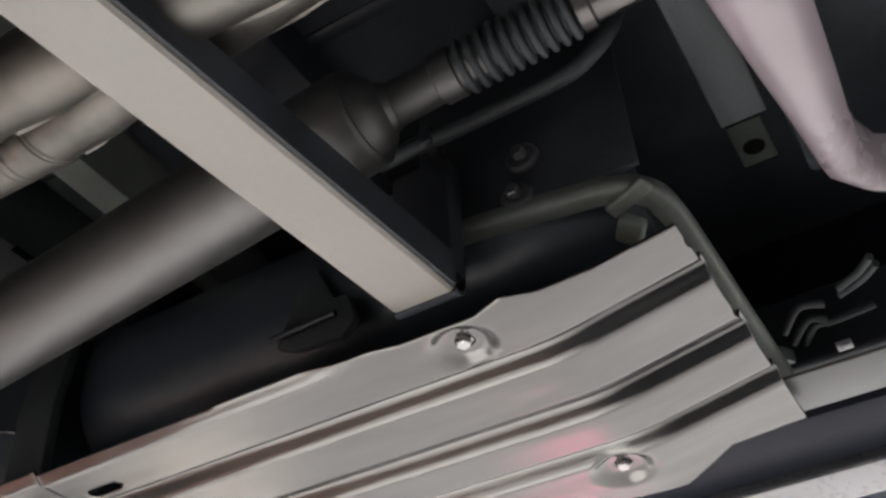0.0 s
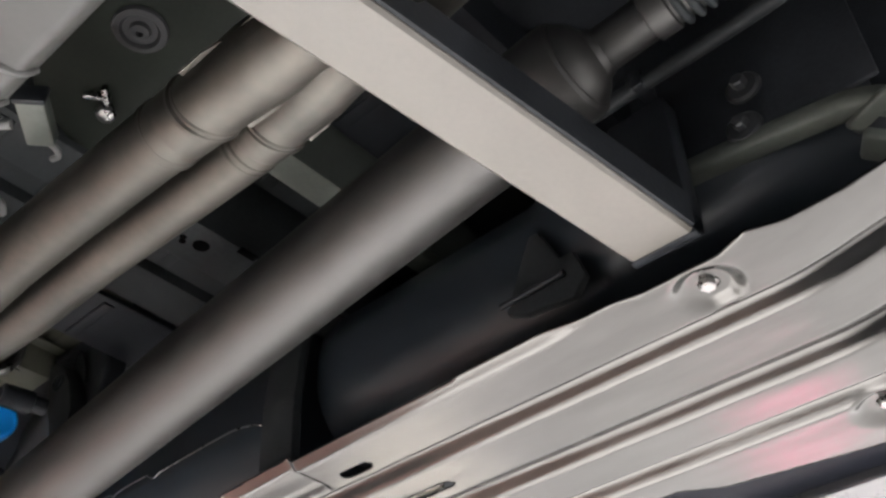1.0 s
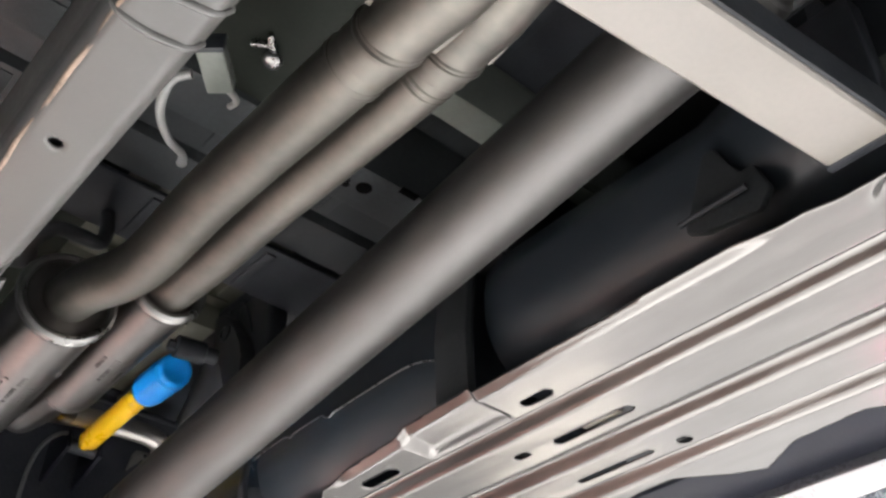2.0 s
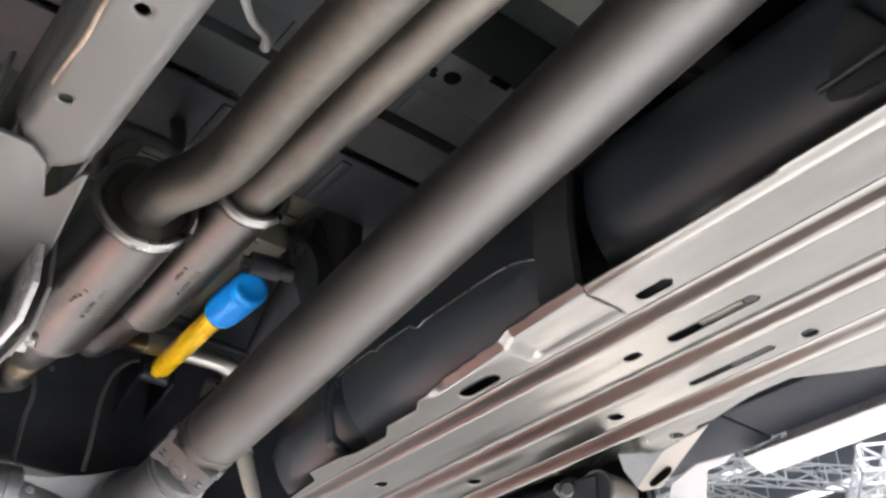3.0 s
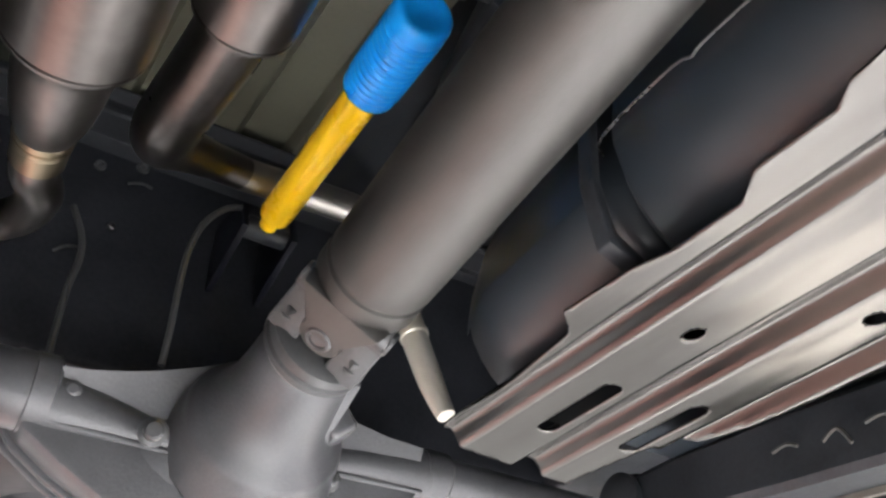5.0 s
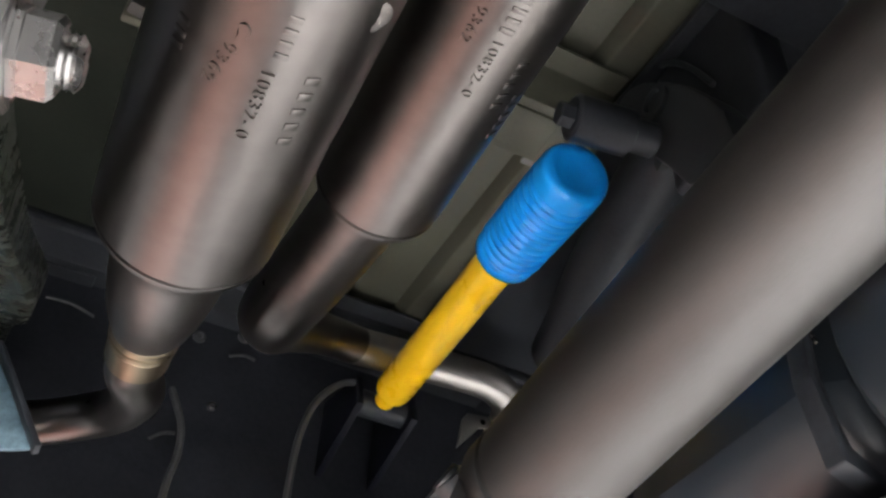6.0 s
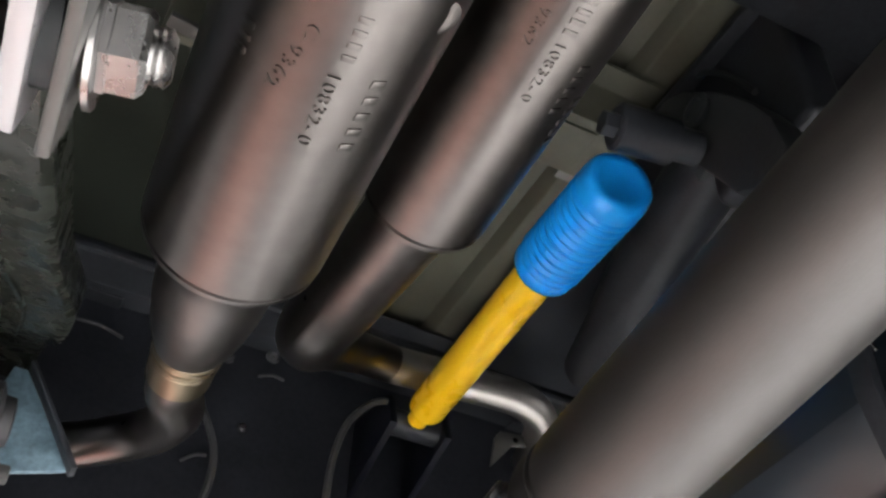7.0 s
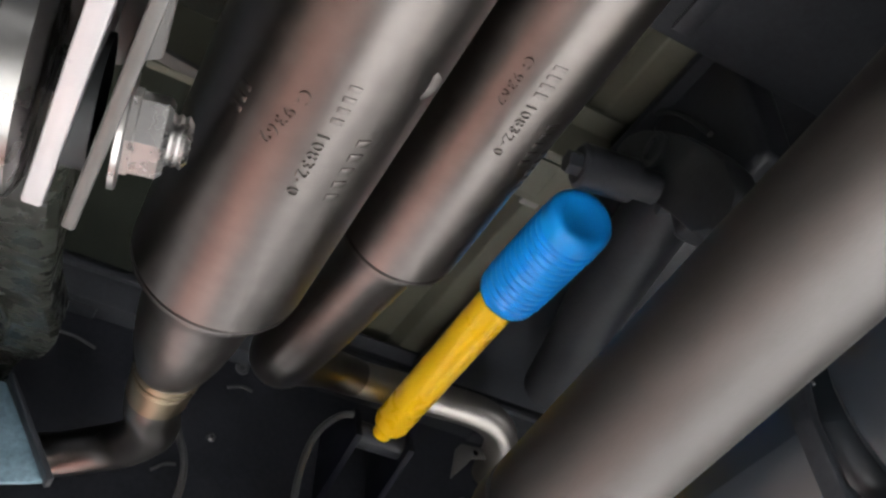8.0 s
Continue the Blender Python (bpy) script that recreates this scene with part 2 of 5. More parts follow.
def sheet(height, cut, x0, x1, y0, y1, step, step_y=None):
    """A pressed sheet: height(x, y) gives z, cut(x, y) > 0 is air. Edges are drawn onto the cut."""
    nx, ny = int((x1 - x0) / step) + 1, int((y1 - y0) / (step_y or step)) + 1
    xs, ys = np.linspace(x0, x1, nx), np.linspace(y0, y1, ny)
    X, Y = np.meshgrid(xs, ys, indexing="ij")
    D = cut(X, Y)
    h = 1e-4
    GX, GY = (cut(X + h, Y) - D) / h, (cut(X, Y + h) - D) / h
    G = np.maximum(GX * GX + GY * GY, 0.25)
    near = np.abs(D) < step * 0.62
    X2, Y2 = np.where(near, X - D * GX / G, X), np.where(near, Y - D * GY / G, Y)
    Z = height(X2, Y2)
    D2 = np.where(near, 0.0, D)
    ids = -np.ones((nx, ny), int)
    verts, faces = [], []

    def vid(i, j):
        if ids[i, j] < 0:
            ids[i, j] = len(verts)
            verts.append((X2[i, j], Y2[i, j], Z[i, j]))
        return int(ids[i, j])

    for i in range(nx - 1):
        for j in range(ny - 1):
            q = ((i, j), (i + 1, j), (i + 1, j + 1), (i, j + 1))
            inside = [c for c in q if D2[c] <= 1e-9]
            if len(inside) == 4 and min(D2[c] for c in q) < -1e-9:
                faces.append([vid(*c) for c in q])
            elif len(inside) == 3 and min(D2[c] for c in inside) < -1e-9:
                faces.append([vid(*c) for c in inside])
    return verts, faces


def sheet_part(name, data, material, parent, thick, label=""):
    me = bpy.data.meshes.new(name)
    me.from_pydata(*[data[0], [], data[1]])
    bm = bmesh.new()
    bm.from_mesh(me)
    bpy.data.meshes.remove(me)
    ob = part(name, bm, material, parent, label, sharp=80)
    mod = ob.modifiers.new("thickness", "SOLIDIFY")
    mod.thickness, mod.offset = thick, 0.0
    return ob


def slot(X, Y, cx, ya, yb, r):
    """Signed distance to a long hole along y, positive inside."""
    return r - np.hypot(X - cx, Y - np.clip(Y, ya, yb))


def ramp_between(v, a, b):
    t = np.clip((v - a) / (b - a), 0, 1)
    return t * t * (3 - 2 * t)


# ---------------------------------------------------------------- hall
hall_floor = part("floor", block(-30, 46, -30, 46, -0.2, 0.0, 0), FLOORM)
tagged(hall_floor, "pale beige exhibition hall floor under the raised truck", "floor", kind="structure")
for nm, b in (("wall_north", (-30.3, 46.3, 46, 46.3, 0, 12)), ("wall_south", (-30.3, 46.3, -30.3, -30, 0, 12)), ("wall_west", (-30.3, -30, -30, 46, 0, 12)), ("wall_east", (46, 46.3, -30, 46, 0, 12))):
    tagged(part(nm, block(*b, 0), WALLM), "plain dark exhibition hall wall", "wall", kind="structure")
tagged(part("ceiling", block(-30.3, 46.3, -30.3, 46.3, 12, 12.3, 0), ROOFM), "blue-grey sheeted hall roof high above the truck", "ceiling", kind="structure")
# unseen darker floor sheet, added to dim what the skid plate reflects
tagged(part("carpet", block(2.0, 30, 3.3, 30, 0.0005, 0.008, 0.002), DIMFLOOR), "unseen grey-beige sheet added on the floor behind the truck to dim reflections", "carpet", kind="structure")
# unseen dark screen, added so the metal reflects darkness on this side
tagged(part("partition", block(-3.4, -3.3, -9, 9, 0.0, 2.6, 0.01), PARTM), "unseen charcoal screen added beside the truck to darken reflections", "partition", kind="structure")


def lattice(a, b, half, bays, r):
    """A square lattice girder from a to b: four chords, frames and diagonals."""
    a, b = Vector(a), Vector(b)
    d = (b - a).normalized()
    side = d.cross(Vector((0, 0, 1))).normalized() * half
    up = Vector((0, 0, half))
    out = bmesh.new()
    corners = (side + up, side - up, -side - up, -side + up)
    sticks = [(a + c, b + c) for c in corners]
    for k in range(bays):
        p, q = a.lerp(b, k / bays), a.lerp(b, (k + 1) / bays)
        for c, e in zip(corners, corners[1:] + corners[:1]):
            sticks += [(p + c, p + e), (p + c, q + e)]
    for p, q in sticks:
        rings(out, [p, q], [r, r], 6, True)
    return out


GIRDERS = (((16, 6.5, 8.6), (25, 15.5, 8.6)), ((15, 15.0, 9.6), (27, 8.0, 9.6)), ((20, 4.0, 10.6), (20, 24.0, 10.6)), ((26, 4.0, 11.0), (26, 24.0, 11.0)), ((14, 10.5, 10.8), (34, 10.5, 10.8)), ((14, 16.0, 10.8), (34, 16.0, 10.8)), ((15.0, 8.0, 7.4), (22.0, 13.2, 7.4)))
for k, (ga, gb) in enumerate(GIRDERS):
    g = thing("lighting_truss", ga, "white lattice lighting truss under the hall roof", "truss", "trusses under the hall roof")
    part("girder", lattice(ga, gb, 0.22, 14, 0.028), TRUSSM, g)
    for f in (0.12, 0.5, 0.88):
        h = Vector(ga).lerp(Vector(gb), f)
        part("hanger_rod", tube([h + Vector((0, 0, 0.15)), (h.x, h.y, 12.02)], 0.012, 1, 8), TRUSSM, g)
for k in range(7):
    q = Vector(GIRDERS[0][0]).lerp(Vector(GIRDERS[0][1]), (k + 0.5) / 7) - Vector((0, 0, 0.45))
    sp = thing("spotlight", q, "white hall spotlight hung from the lattice truss", "spotlight", "spotlights on the truss")
    part("can", lathe(q + Vector((0, 0, 0.25)), q - Vector((0.1, 0.08, 0.2)), [(0, 0.10), (0.04, 0.14), (0.36, 0.15)], 16), TRUSSM, sp)
    part("lens", lathe(q - Vector((0.075, 0.06, 0.095)), q - Vector((0.1, 0.08, 0.2)), [(0, 0.135), (0.01, 0.135)], 16), LAMPM, sp)
for k in range(6):
    q = (17.0 + 3.2 * k, 13.0, 11.8)
    cl = thing("ceiling_light", q, "long bright strip light on the hall roof", "ceiling light", "strip lights on the roof")
    part("diffuser", block(q[0] - 0.25, q[0] + 0.25, 4, 24, 11.94, 12.0, 0.01), LAMPM, cl)

# ---------------------------------------------------------------- skid plate
GROOVES = ((0.838, 0.886), (0.964, 1.021), (1.086, 1.136))
INNER = ((0.10, 0.775), (0.25, 0.769), (0.31, 0.758), (0.345, 0.742), (0.385, 0.757), (0.475, 0.757), (0.515, 0.749), (1.05, 0.754), (1.22, 0.760), (1.435, 0.776), (1.46, 0.792), (1.54, 0.792), (1.575, 0.815), (1.66, 0.814), (1.70, 0.803), (1.79, 0.797), (1.818, 0.826), (2.03, 0.847), (2.11, 0.856))
OUTER = ((0.10, 1.25), (0.15, 1.235), (0.24, 1.215), (0.32, 1.26), (0.46, 1.245), (0.58, 1.225), (0.64, 1.215), (0.70, 1.18), (0.82, 1.19), (0.90, 1.24), (0.95, 1.215), (1.02, 1.162), (1.10, 1.163), (1.20, 1.188), (1.32, 1.215), (1.40, 1.185), (1.52, 1.15), (1.65, 1.15), (1.95, 1.128), (1.97, 1.122), (1.98, 1.075), (2.11, 1.06))
SLOTS = ((0.8187, 0.967, 1.003, 0.0098), (0.8187, 1.304, 1.366, 0.0108), (0.936, 0.921, 1.053, 0.0092), (1.062, 0.986, 1.126, 0.0062), (0.930, 1.121, 1.133, 0.008), (1.0575, 1.280, 1.281, 0.0112), (1.069, 0.926, 0.927, 0.0112), (1.186, 1.266, 1.267, 0.0108), (0.931, 1.750, 1.756, 0.0090), (1.056, 1.634, 1.636, 0.0108), (0.938, 1.890, 2.001, 0.0125), (1.0535, 1.878, 1.9915, 0.0125), (0.806, 0.4205, 0.4215, 0.011), (1.168, 0.379, 0.380, 0.011), (1.195, 1.20, 1.215, 0.012))
DIMPLES = ((0.802, 0.421, 0.046), (1.168, 0.380, 0.048))


def plate_height(X, Y):
    z = np.full_like(X, 1.5)
    for a, b in GROOVES:
        end = ramp_between(Y, 0.11, 0.15)
        rise = np.minimum(ramp_between(X, a, a + 0.017), 1 - ramp_between(X, b - 0.017, b))
        z = z + 0.0195 * rise * end
    u = np.maximum(0.375 - Y, 0)
    z = z + np.where(u < 0.09, 0.19 * u * u / 0.18, 0.19 * (u - 0.045))
    inner = np.interp(Y, [p[0] for p in INNER], [p[1] for p in INNER])
    z = z + 0.010 * (1 - ramp_between(X, inner, inner + 0.015)) * ramp_between(Y, 0.54, 0.62) * (1 - ramp_between(Y, 1.36, 1.42))
    pad = np.minimum(ramp_between(Y, 1.045, 1.058), 1 - ramp_between(Y, 1.205, 1.226)) * (1 - ramp_between(X, 0.815, 0.842))
    z = z + 0.010 * pad
    for cx, cy, r in DIMPLES:
        d = np.hypot(X - cx, (Y - cy))
        z = z + 0.012 * (1 - ramp_between(d, r * 0.5, r))
    return z


def plate_cut(X, Y):
    inner = np.interp(Y, [p[0] for p in INNER], [p[1] for p in INNER])
    outer = np.interp(Y, [p[0] for p in OUTER], [p[1] for p in OUTER])
    d = np.maximum.reduce([inner - X, X - outer, 0.152 - 0.03 * (X - 0.8) - Y, Y - (2.105 + 0.12 * (X - 0.86))])
    for s in SLOTS:
        d = np.maximum(d, slot(X, Y, *s))
    return d


skid = thing("skid_plate", (0.98, 1.1, 1.5), "ribbed bare steel skid plate bolted under the fuel tank", "skid plate")
sheet_part("pressed_sheet", sheet(plate_height, plate_cut, 0.72, 1.30, 0.10, 2.18, 0.0033, 0.0045), PLATE, skid, 0.003)
for cx, cy, _ in DIMPLES:
    bolt = part("bolt", hexagon((cx, cy, 1.515), (cx, cy, 1.503), 0.0095), ZINC, skid)
    part("washer", lathe((cx, cy, 1.519), (cx, cy, 1.514), [(0, 0.018), (0.004, 0.018), (0.005, 0.017)], 24), ZINC, bolt)
part("backing_strip", block(0.922, 0.950, 0.940, 1.010, 1.506, 1.512, 0.001), GREY, skid)
def folded(corners, thick, down):
    """A bent sheet: two or more quads that share edges, thickened along one direction."""
    bm = bmesh.new()
    d = Vector(down).normalized() * thick
    top = [bm.verts.new(c) for row in corners for c in row]
    low = [bm.verts.new(Vector(c) + d) for row in corners for c in row]
    n = len(corners[0])
    for layer in (top, low):
        for k in range(len(corners) - 1):
            for j in range(n - 1):
                bm.faces.new((layer[k * n + j], layer[k * n + j + 1], layer[(k + 1) * n + j + 1], layer[(k + 1) * n + j]))
    rim = [e for e in bm.edges if len(e.link_faces) == 1 and e.verts[0] in top]
    pair = dict(zip(top, low))
    for e in rim:
        p, q = e.verts
        bm.faces.new((p, q, pair[q], pair[p]))
    return bm


part("mounting_tab", folded([[(1.236, 1.404, 1.462), (1.250, 1.405, 1.460), (1.283, 1.389, 1.470)], [(1.229, 1.340, 1.500), (1.255, 1.340, 1.500), (1.280, 1.340, 1.500)], [(1.222, 1.300, 1.515), (1.250, 1.290, 1.525), (1.277, 1.266, 1.545)]], 0.003, (0, 0, 1)), GREY, skid, "pale grey folded bracket tab with a long hole")
part("tab_fold", folded([[(1.150, 1.372, 1.512), (1.191, 1.392, 1.480), (1.236, 1.404, 1.462)], [(1.165, 1.320, 1.514), (1.200, 1.330, 1.505), (1.229, 1.340, 1.500)], [(1.175, 1.285, 1.514), (1.205, 1.290, 1.515), (1.222, 1.300, 1.515)]], 0.003, (0, 0, 1)), IRON, skid, "darker folded cheek of the tab")
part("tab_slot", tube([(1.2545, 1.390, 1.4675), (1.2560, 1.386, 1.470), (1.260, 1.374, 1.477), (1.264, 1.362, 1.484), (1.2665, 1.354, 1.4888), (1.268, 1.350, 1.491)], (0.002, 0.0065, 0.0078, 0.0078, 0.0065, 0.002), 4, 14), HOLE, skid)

# ---------------------------------------------------------------- fuel tank
tank = thing("fuel_tank", (0.98, 1.1, 1.6), "black moulded plastic fuel tank above the skid plate", "fuel tank")


def tank_section(y, side, seam, low, top):
    """Ring in the plane y: the inner side with its seam, then round the outer side."""
    return [(side + 0.12 * (1 - math.sin(a)), y, low + 0.12 * (1 - math.cos(a))) for a in (0.0, 0.2, 0.4, 0.6, 0.8, 1.0, 1.2, 1.4)] + [(side, y, seam - 0.008), (side, y, seam + 0.008), (side + 0.006, y, seam + 0.05), (side + 0.03, y, top - 0.05), (side + 0.08, y, top), (1.20, y, top), (1.24, y, top - 0.05), (1.24, y, low + 0.05), (1.2, y, low)]


part("front_shell", loft([tank_section(y, s, 1.735, 1.592, t) for y, s, t in ((0.20, 0.84, 1.70), (0.24, 0.81, 1.72), (0.30, 0.80, 1.74), (0.34, 0.785, 1.78), (0.50, 0.79, 1.82), (0.60, 0.80, 1.84), (0.66, 0.815, 1.85), (1.04, 0.815, 1.85), (1.10, 0.83, 1.84))]), TANK, tank, sharp=60)
part("rear_shell", loft([tank_section(y, s, 1.645, 1.53, t) for y, s, t in ((1.172, 0.83, 1.82), (1.18, 0.80, 1.86), (1.40, 0.790, 1.88), (1.69, 0.790, 1.88), (1.705, 0.81, 1.87))]), TANK, tank, sharp=60)
part("tail_shell", loft([tank_section(y, s, 1.62, 1.53, t) for y, s, t in ((1.70, 0.83, 1.80), (1.73, 0.80, 1.80), (1.95, 0.81, 1.78), (2.04, 0.85, 1.72))]), TANK, tank, sharp=60)
part("seam", tube([(0.797, 1.176, 1.634), (0.788, 1.182, 1.637), (0.787, 1.25, 1.652), (0.786, 1.42, 1.650), (0.786, 1.438, 1.650), (0.786, 1.452, 1.645), (0.786, 1.468, 1.651), (0.786, 1.482, 1.658), (0.786, 1.56, 1.657), (0.786, 1.575, 1.652), (0.786, 1.60, 1.660), (0.787, 1.70, 1.653), (0.797, 1.712, 1.64)], 0.0017, 3, 8), ZINC, tank, "thin pale moulding seam")
part("strap", prism([(0.80, 1.53), (0.793, 1.56), (0.787, 1.66), (0.80, 1.86), (0.815, 1.86), (0.805, 1.66), (0.81, 1.56), (0.82, 1.53)], "y", 1.098, 1.172, 0.002), DARKPANEL, tank)
part("strap", prism([(0.83, 1.515), (0.79, 1.53), (0.775, 1.60), (0.779, 1.68), (0.80, 1.87), (0.81, 1.87), (0.789, 1.68), (0.786, 1.60), (0.80, 1.545), (0.835, 1.525)], "y", 1.708, 1.728, 0.002), BLACK, tank)

# ---------------------------------------------------------------- drive shaft
SA, SB = Vector((0.622, 0.5, 1.718)), Vector((0.681, 2.0, 1.592))
SD = (SB - SA).normalized()


def on_shaft(y):
    return SA + SD * ((y - SA.y) / SD.y)


shaft = thing("drive_shaft", on_shaft(1.2), "thick grey alloy drive shaft with a universal joint", "drive shaft")
y0, y1 = 0.43, 1.945
length = (on_shaft(y1) - on_shaft(y0)).length
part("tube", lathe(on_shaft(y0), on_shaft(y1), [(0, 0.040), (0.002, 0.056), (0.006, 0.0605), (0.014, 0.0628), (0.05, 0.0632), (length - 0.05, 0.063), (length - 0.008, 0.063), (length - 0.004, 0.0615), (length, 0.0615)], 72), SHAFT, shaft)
NA, NB = Vector((0.630, 0.425, 1.734)), Vector((0.646, -0.30, 1.797))
ND = (NB - NA).normalized()


def on_neck(y):
    return NA + ND * ((y - NA.y) / ND.y)


part("weld_collar", lathe(on_shaft(0.462), on_neck(0.39), [(-0.012, 0.0615), (0.0, 0.0622), (0.006, 0.0622), (0.008, 0.059), (0.012, 0.0585), (0.026, 0.0565), (0.036, 0.052), (0.045, 0.043), (0.052, 0.032), (0.06, 0.029)], 64), SHAFT, shaft)
part("neck", lathe(on_neck(0.43), NB, [(0, 0.034), (0.01, 0.0275), (0.085, 0.0265), (0.087, 0.031), (0.112, 0.031), (0.114, 0.027), (0.15, 0.026)], 40), SHAFT, shaft)
bell = [(0, 0.027)]
for k in range(10):
    bell += [(0.001 + 0.0142 * k, 0.0250), (0.004 + 0.0142 * k, 0.0325), (0.007 + 0.0142 * k, 0.0338), (0.010 + 0.0142 * k, 0.0325), (0.013 + 0.0142 * k, 0.0250)]
part("bellows", lathe(on_neck(0.315), NB, bell, 40), DARKPANEL, shaft, "black ribbed rubber bellows")
part("slip_yoke", lathe(on_neck(0.172), NB, [(0, 0.031), (0.015, 0.031), (0.018, 0.026), (0.46, 0.026)], 32), EXHAUST, shaft)

JC = on_shaft(2.03)
SU = SD.cross(Vector((0, 0, 1))).normalized()
SV = SU.cross(SD)


def spoke(angle):
    return (math.cos(radians(angle)) * SU + math.sin(radians(angle)) * SV).normalized()


def ear(centre, along, out, reach, wide, thick, rad):
    """A yoke ear: a tapered tongue along the shaft with a round end about the bearing bore."""
    side = along.cross(out).normalized()
    outline = [(-reach, -wide), (-reach, wide)] + [(rad * math.cos(a), rad * math.sin(a)) for a in np.linspace(1.9, -1.9, 13)]
    bm = bmesh.new()
    low = [bm.verts.new(centre + along * float(u) + side * float(v) + out * (0.062 - thick)) for u, v in outline]
    top = [bm.verts.new(centre + along * float(u) + side * float(v) * 0.92 + out * (0.064 - 0.006 * max(0, float(u)) / rad)) for u, v in outline]
    bm.faces.new(low)
    bm.faces.new(top)
    for k in range(len(low)):
        bm.faces.new((low[k], low[(k + 1) % len(low)], top[(k + 1) % len(top)], top[k]))
    bmesh.ops.recalc_face_normals(bm, faces=bm.faces)
    bmesh.ops.bevel(bm, geom=bm.edges[:], offset=0.003, segments=2, profile=0.5, affect="EDGES")
    return bm


part("yoke_collar", lathe(on_shaft(1.946), SB + SD, [(0, 0.0595), (0.002, 0.0595), (0.004, 0.063), (0.030, 0.0635), (0.040, 0.061), (0.046, 0.050), (0.036, 0.038)], 64), SHAFT, shaft)
part("yoke_ear", ear(JC, SD, spoke(238), 0.058, 0.056, 0.024, 0.029), SHAFT, shaft)
part("yoke_ear", ear(JC, SD, spoke(58), 0.058, 0.056, 0.024, 0.029), SHAFT, shaft)
for a in (238, 58, 148, 328):
    d = spoke(a)
    part("bearing_cap", lathe(JC + d * 0.03, JC + d * 0.07, [(0, 0.0165), (0.0335, 0.0165), (0.036, 0.0145), (0.0355, 0.011), (0.033, 0.0105), (0.0335, 0.0)], 24), IRON, shaft)
part("cross", join(*[tube([JC, JC + spoke(a) * 0.045], 0.013, 1, 16) for a in (238, 58, 148, 328)]), IRON, shaft)
FC = JC + SD * 0.062
FD = (Vector((0.672, 2.33, 1.545)) - FC).normalized()
part("flange_yoke", join(lathe(FC, FC + FD, [(-0.006, 0.034), (-0.004, 0.058), (0.0, 0.066), (0.012, 0.067), (0.015, 0.063), (0.018, 0.063), (0.021, 0.067), (0.03, 0.066), (0.04, 0.058)], 64), ear(JC, -SD, spoke(148), 0.058, 0.046, 0.04, 0.020), ear(JC, -SD, spoke(328), 0.058, 0.046, 0.04, 0.020)), IRON, shaft)
for a in (118, 178, 298, 358):
    p = JC + SD * 0.040 + spoke(a) * 0.054
    part("strap_bolt", join(hexagon(p, p - SD * 0.012, 0.0075), lathe(p + SD * 0.004, p, [(0, 0.011), (0.004, 0.011), (0.005, 0.010)], 20)), IRON, shaft)

# ---------------------------------------------------------------- rear axle
AY, AZ = 2.33, 1.55
axle = thing("rear_axle", (0.68, AY, AZ), "grey cast-iron rear axle with a bulging differential housing", "axle")
part("right_tube", lathe((0.42, AY, 1.536), (-0.45, AY, 1.536), [(-0.02, 0.044), (0.0, 0.048), (0.03, 0.048), (0.035, 0.0455), (0.87, 0.0455)], 40), CAST, axle)
part("left_tube", lathe((0.96, AY, 1.556), (1.75, AY, 1.556), [(-0.02, 0.034), (0.0, 0.039), (0.03, 0.039), (0.035, 0.033), (0.79, 0.033)], 40), CAST, axle)
WEB = [(0.40, 1.580), (0.44, 1.570), (0.50, 1.578), (0.56, 1.598), (0.61, 1.618), (0.655, 1.641), (0.70, 1.641), (0.75, 1.612), (0.82, 1.592), (0.90, 1.584), (0.96, 1.588), (0.962, 1.545), (0.934, 1.508), (0.88, 1.474), (0.81, 1.436), (0.75, 1.405), (0.68, 1.385), (0.62, 1.386), (0.563, 1.400), (0.517, 1.420), (0.463, 1.450), (0.416, 1.481), (0.392, 1.51)]
part("carrier_web", prism(WEB, "y", AY - 0.02, AY + 0.035, 0.006), CAST, axle)
part("cover_flange", prism([(0.68 + (x - 0.68) * 1.02, 1.50 + (z - 1.50) * 1.05) for x, z in WEB], "y", AY + 0.037, AY + 0.050, 0.003), CAST, axle)
part("cover_flange", prism([(0.68 + (x - 0.68) * 1.035, 1.50 + (z - 1.50) * 1.08) for x, z in WEB], "y", AY + 0.054, AY + 0.066, 0.003), CAST, axle)
dome = bmesh.new()
bmesh.ops.create_uvsphere(dome, u_segments=40, v_segments=20, radius=1)
for v in dome.verts:
    v.co = (0.68 + v.co.x * 0.22, AY + 0.06 + v.co.y * 0.10, 1.50 + v.co.z * 0.10)
part("rear_cover", dome, CAST, axle)
for a, b, r0, r1 in (((0.41, AY, 1.530), (0.61, AY - 0.022, 1.504), 0.042, 0.012), ((0.965, AY, 1.553), (0.75, AY - 0.022, 1.528), 0.036, 0.014)):
    ln = (Vector(b) - Vector(a)).length
    part("axle_arm", lathe(a, b, [(0, r0), (0.15 * ln, r0 - 0.001), (ln, r1)], 40), CAST, axle)
pin_a, pin_b = Vector((0.692, AY - 0.01, AZ - 0.028)), FC + FD * 0.03
plen = (pin_b - pin_a).length
part("pinion_nose", lathe(pin_a, pin_b, [(0, 0.118), (0.02, 0.115), (0.045, 0.109), (0.056, 0.105), (0.061, 0.1045), (0.066, 0.1015), (0.078, 0.090), (0.095, 0.079), (0.118, 0.072), (0.15, 0.067), (plen - 0.02, 0.063), (plen - 0.008, 0.060), (plen, 0.054)], 56), CAST, axle)
part("side_rib", prism([(2.115, 1.545), (2.30, 1.46), (2.32, 1.52), (2.30, 1.60), (2.12, 1.60)], "x", 0.722, 0.750, 0.008), CAST, axle)
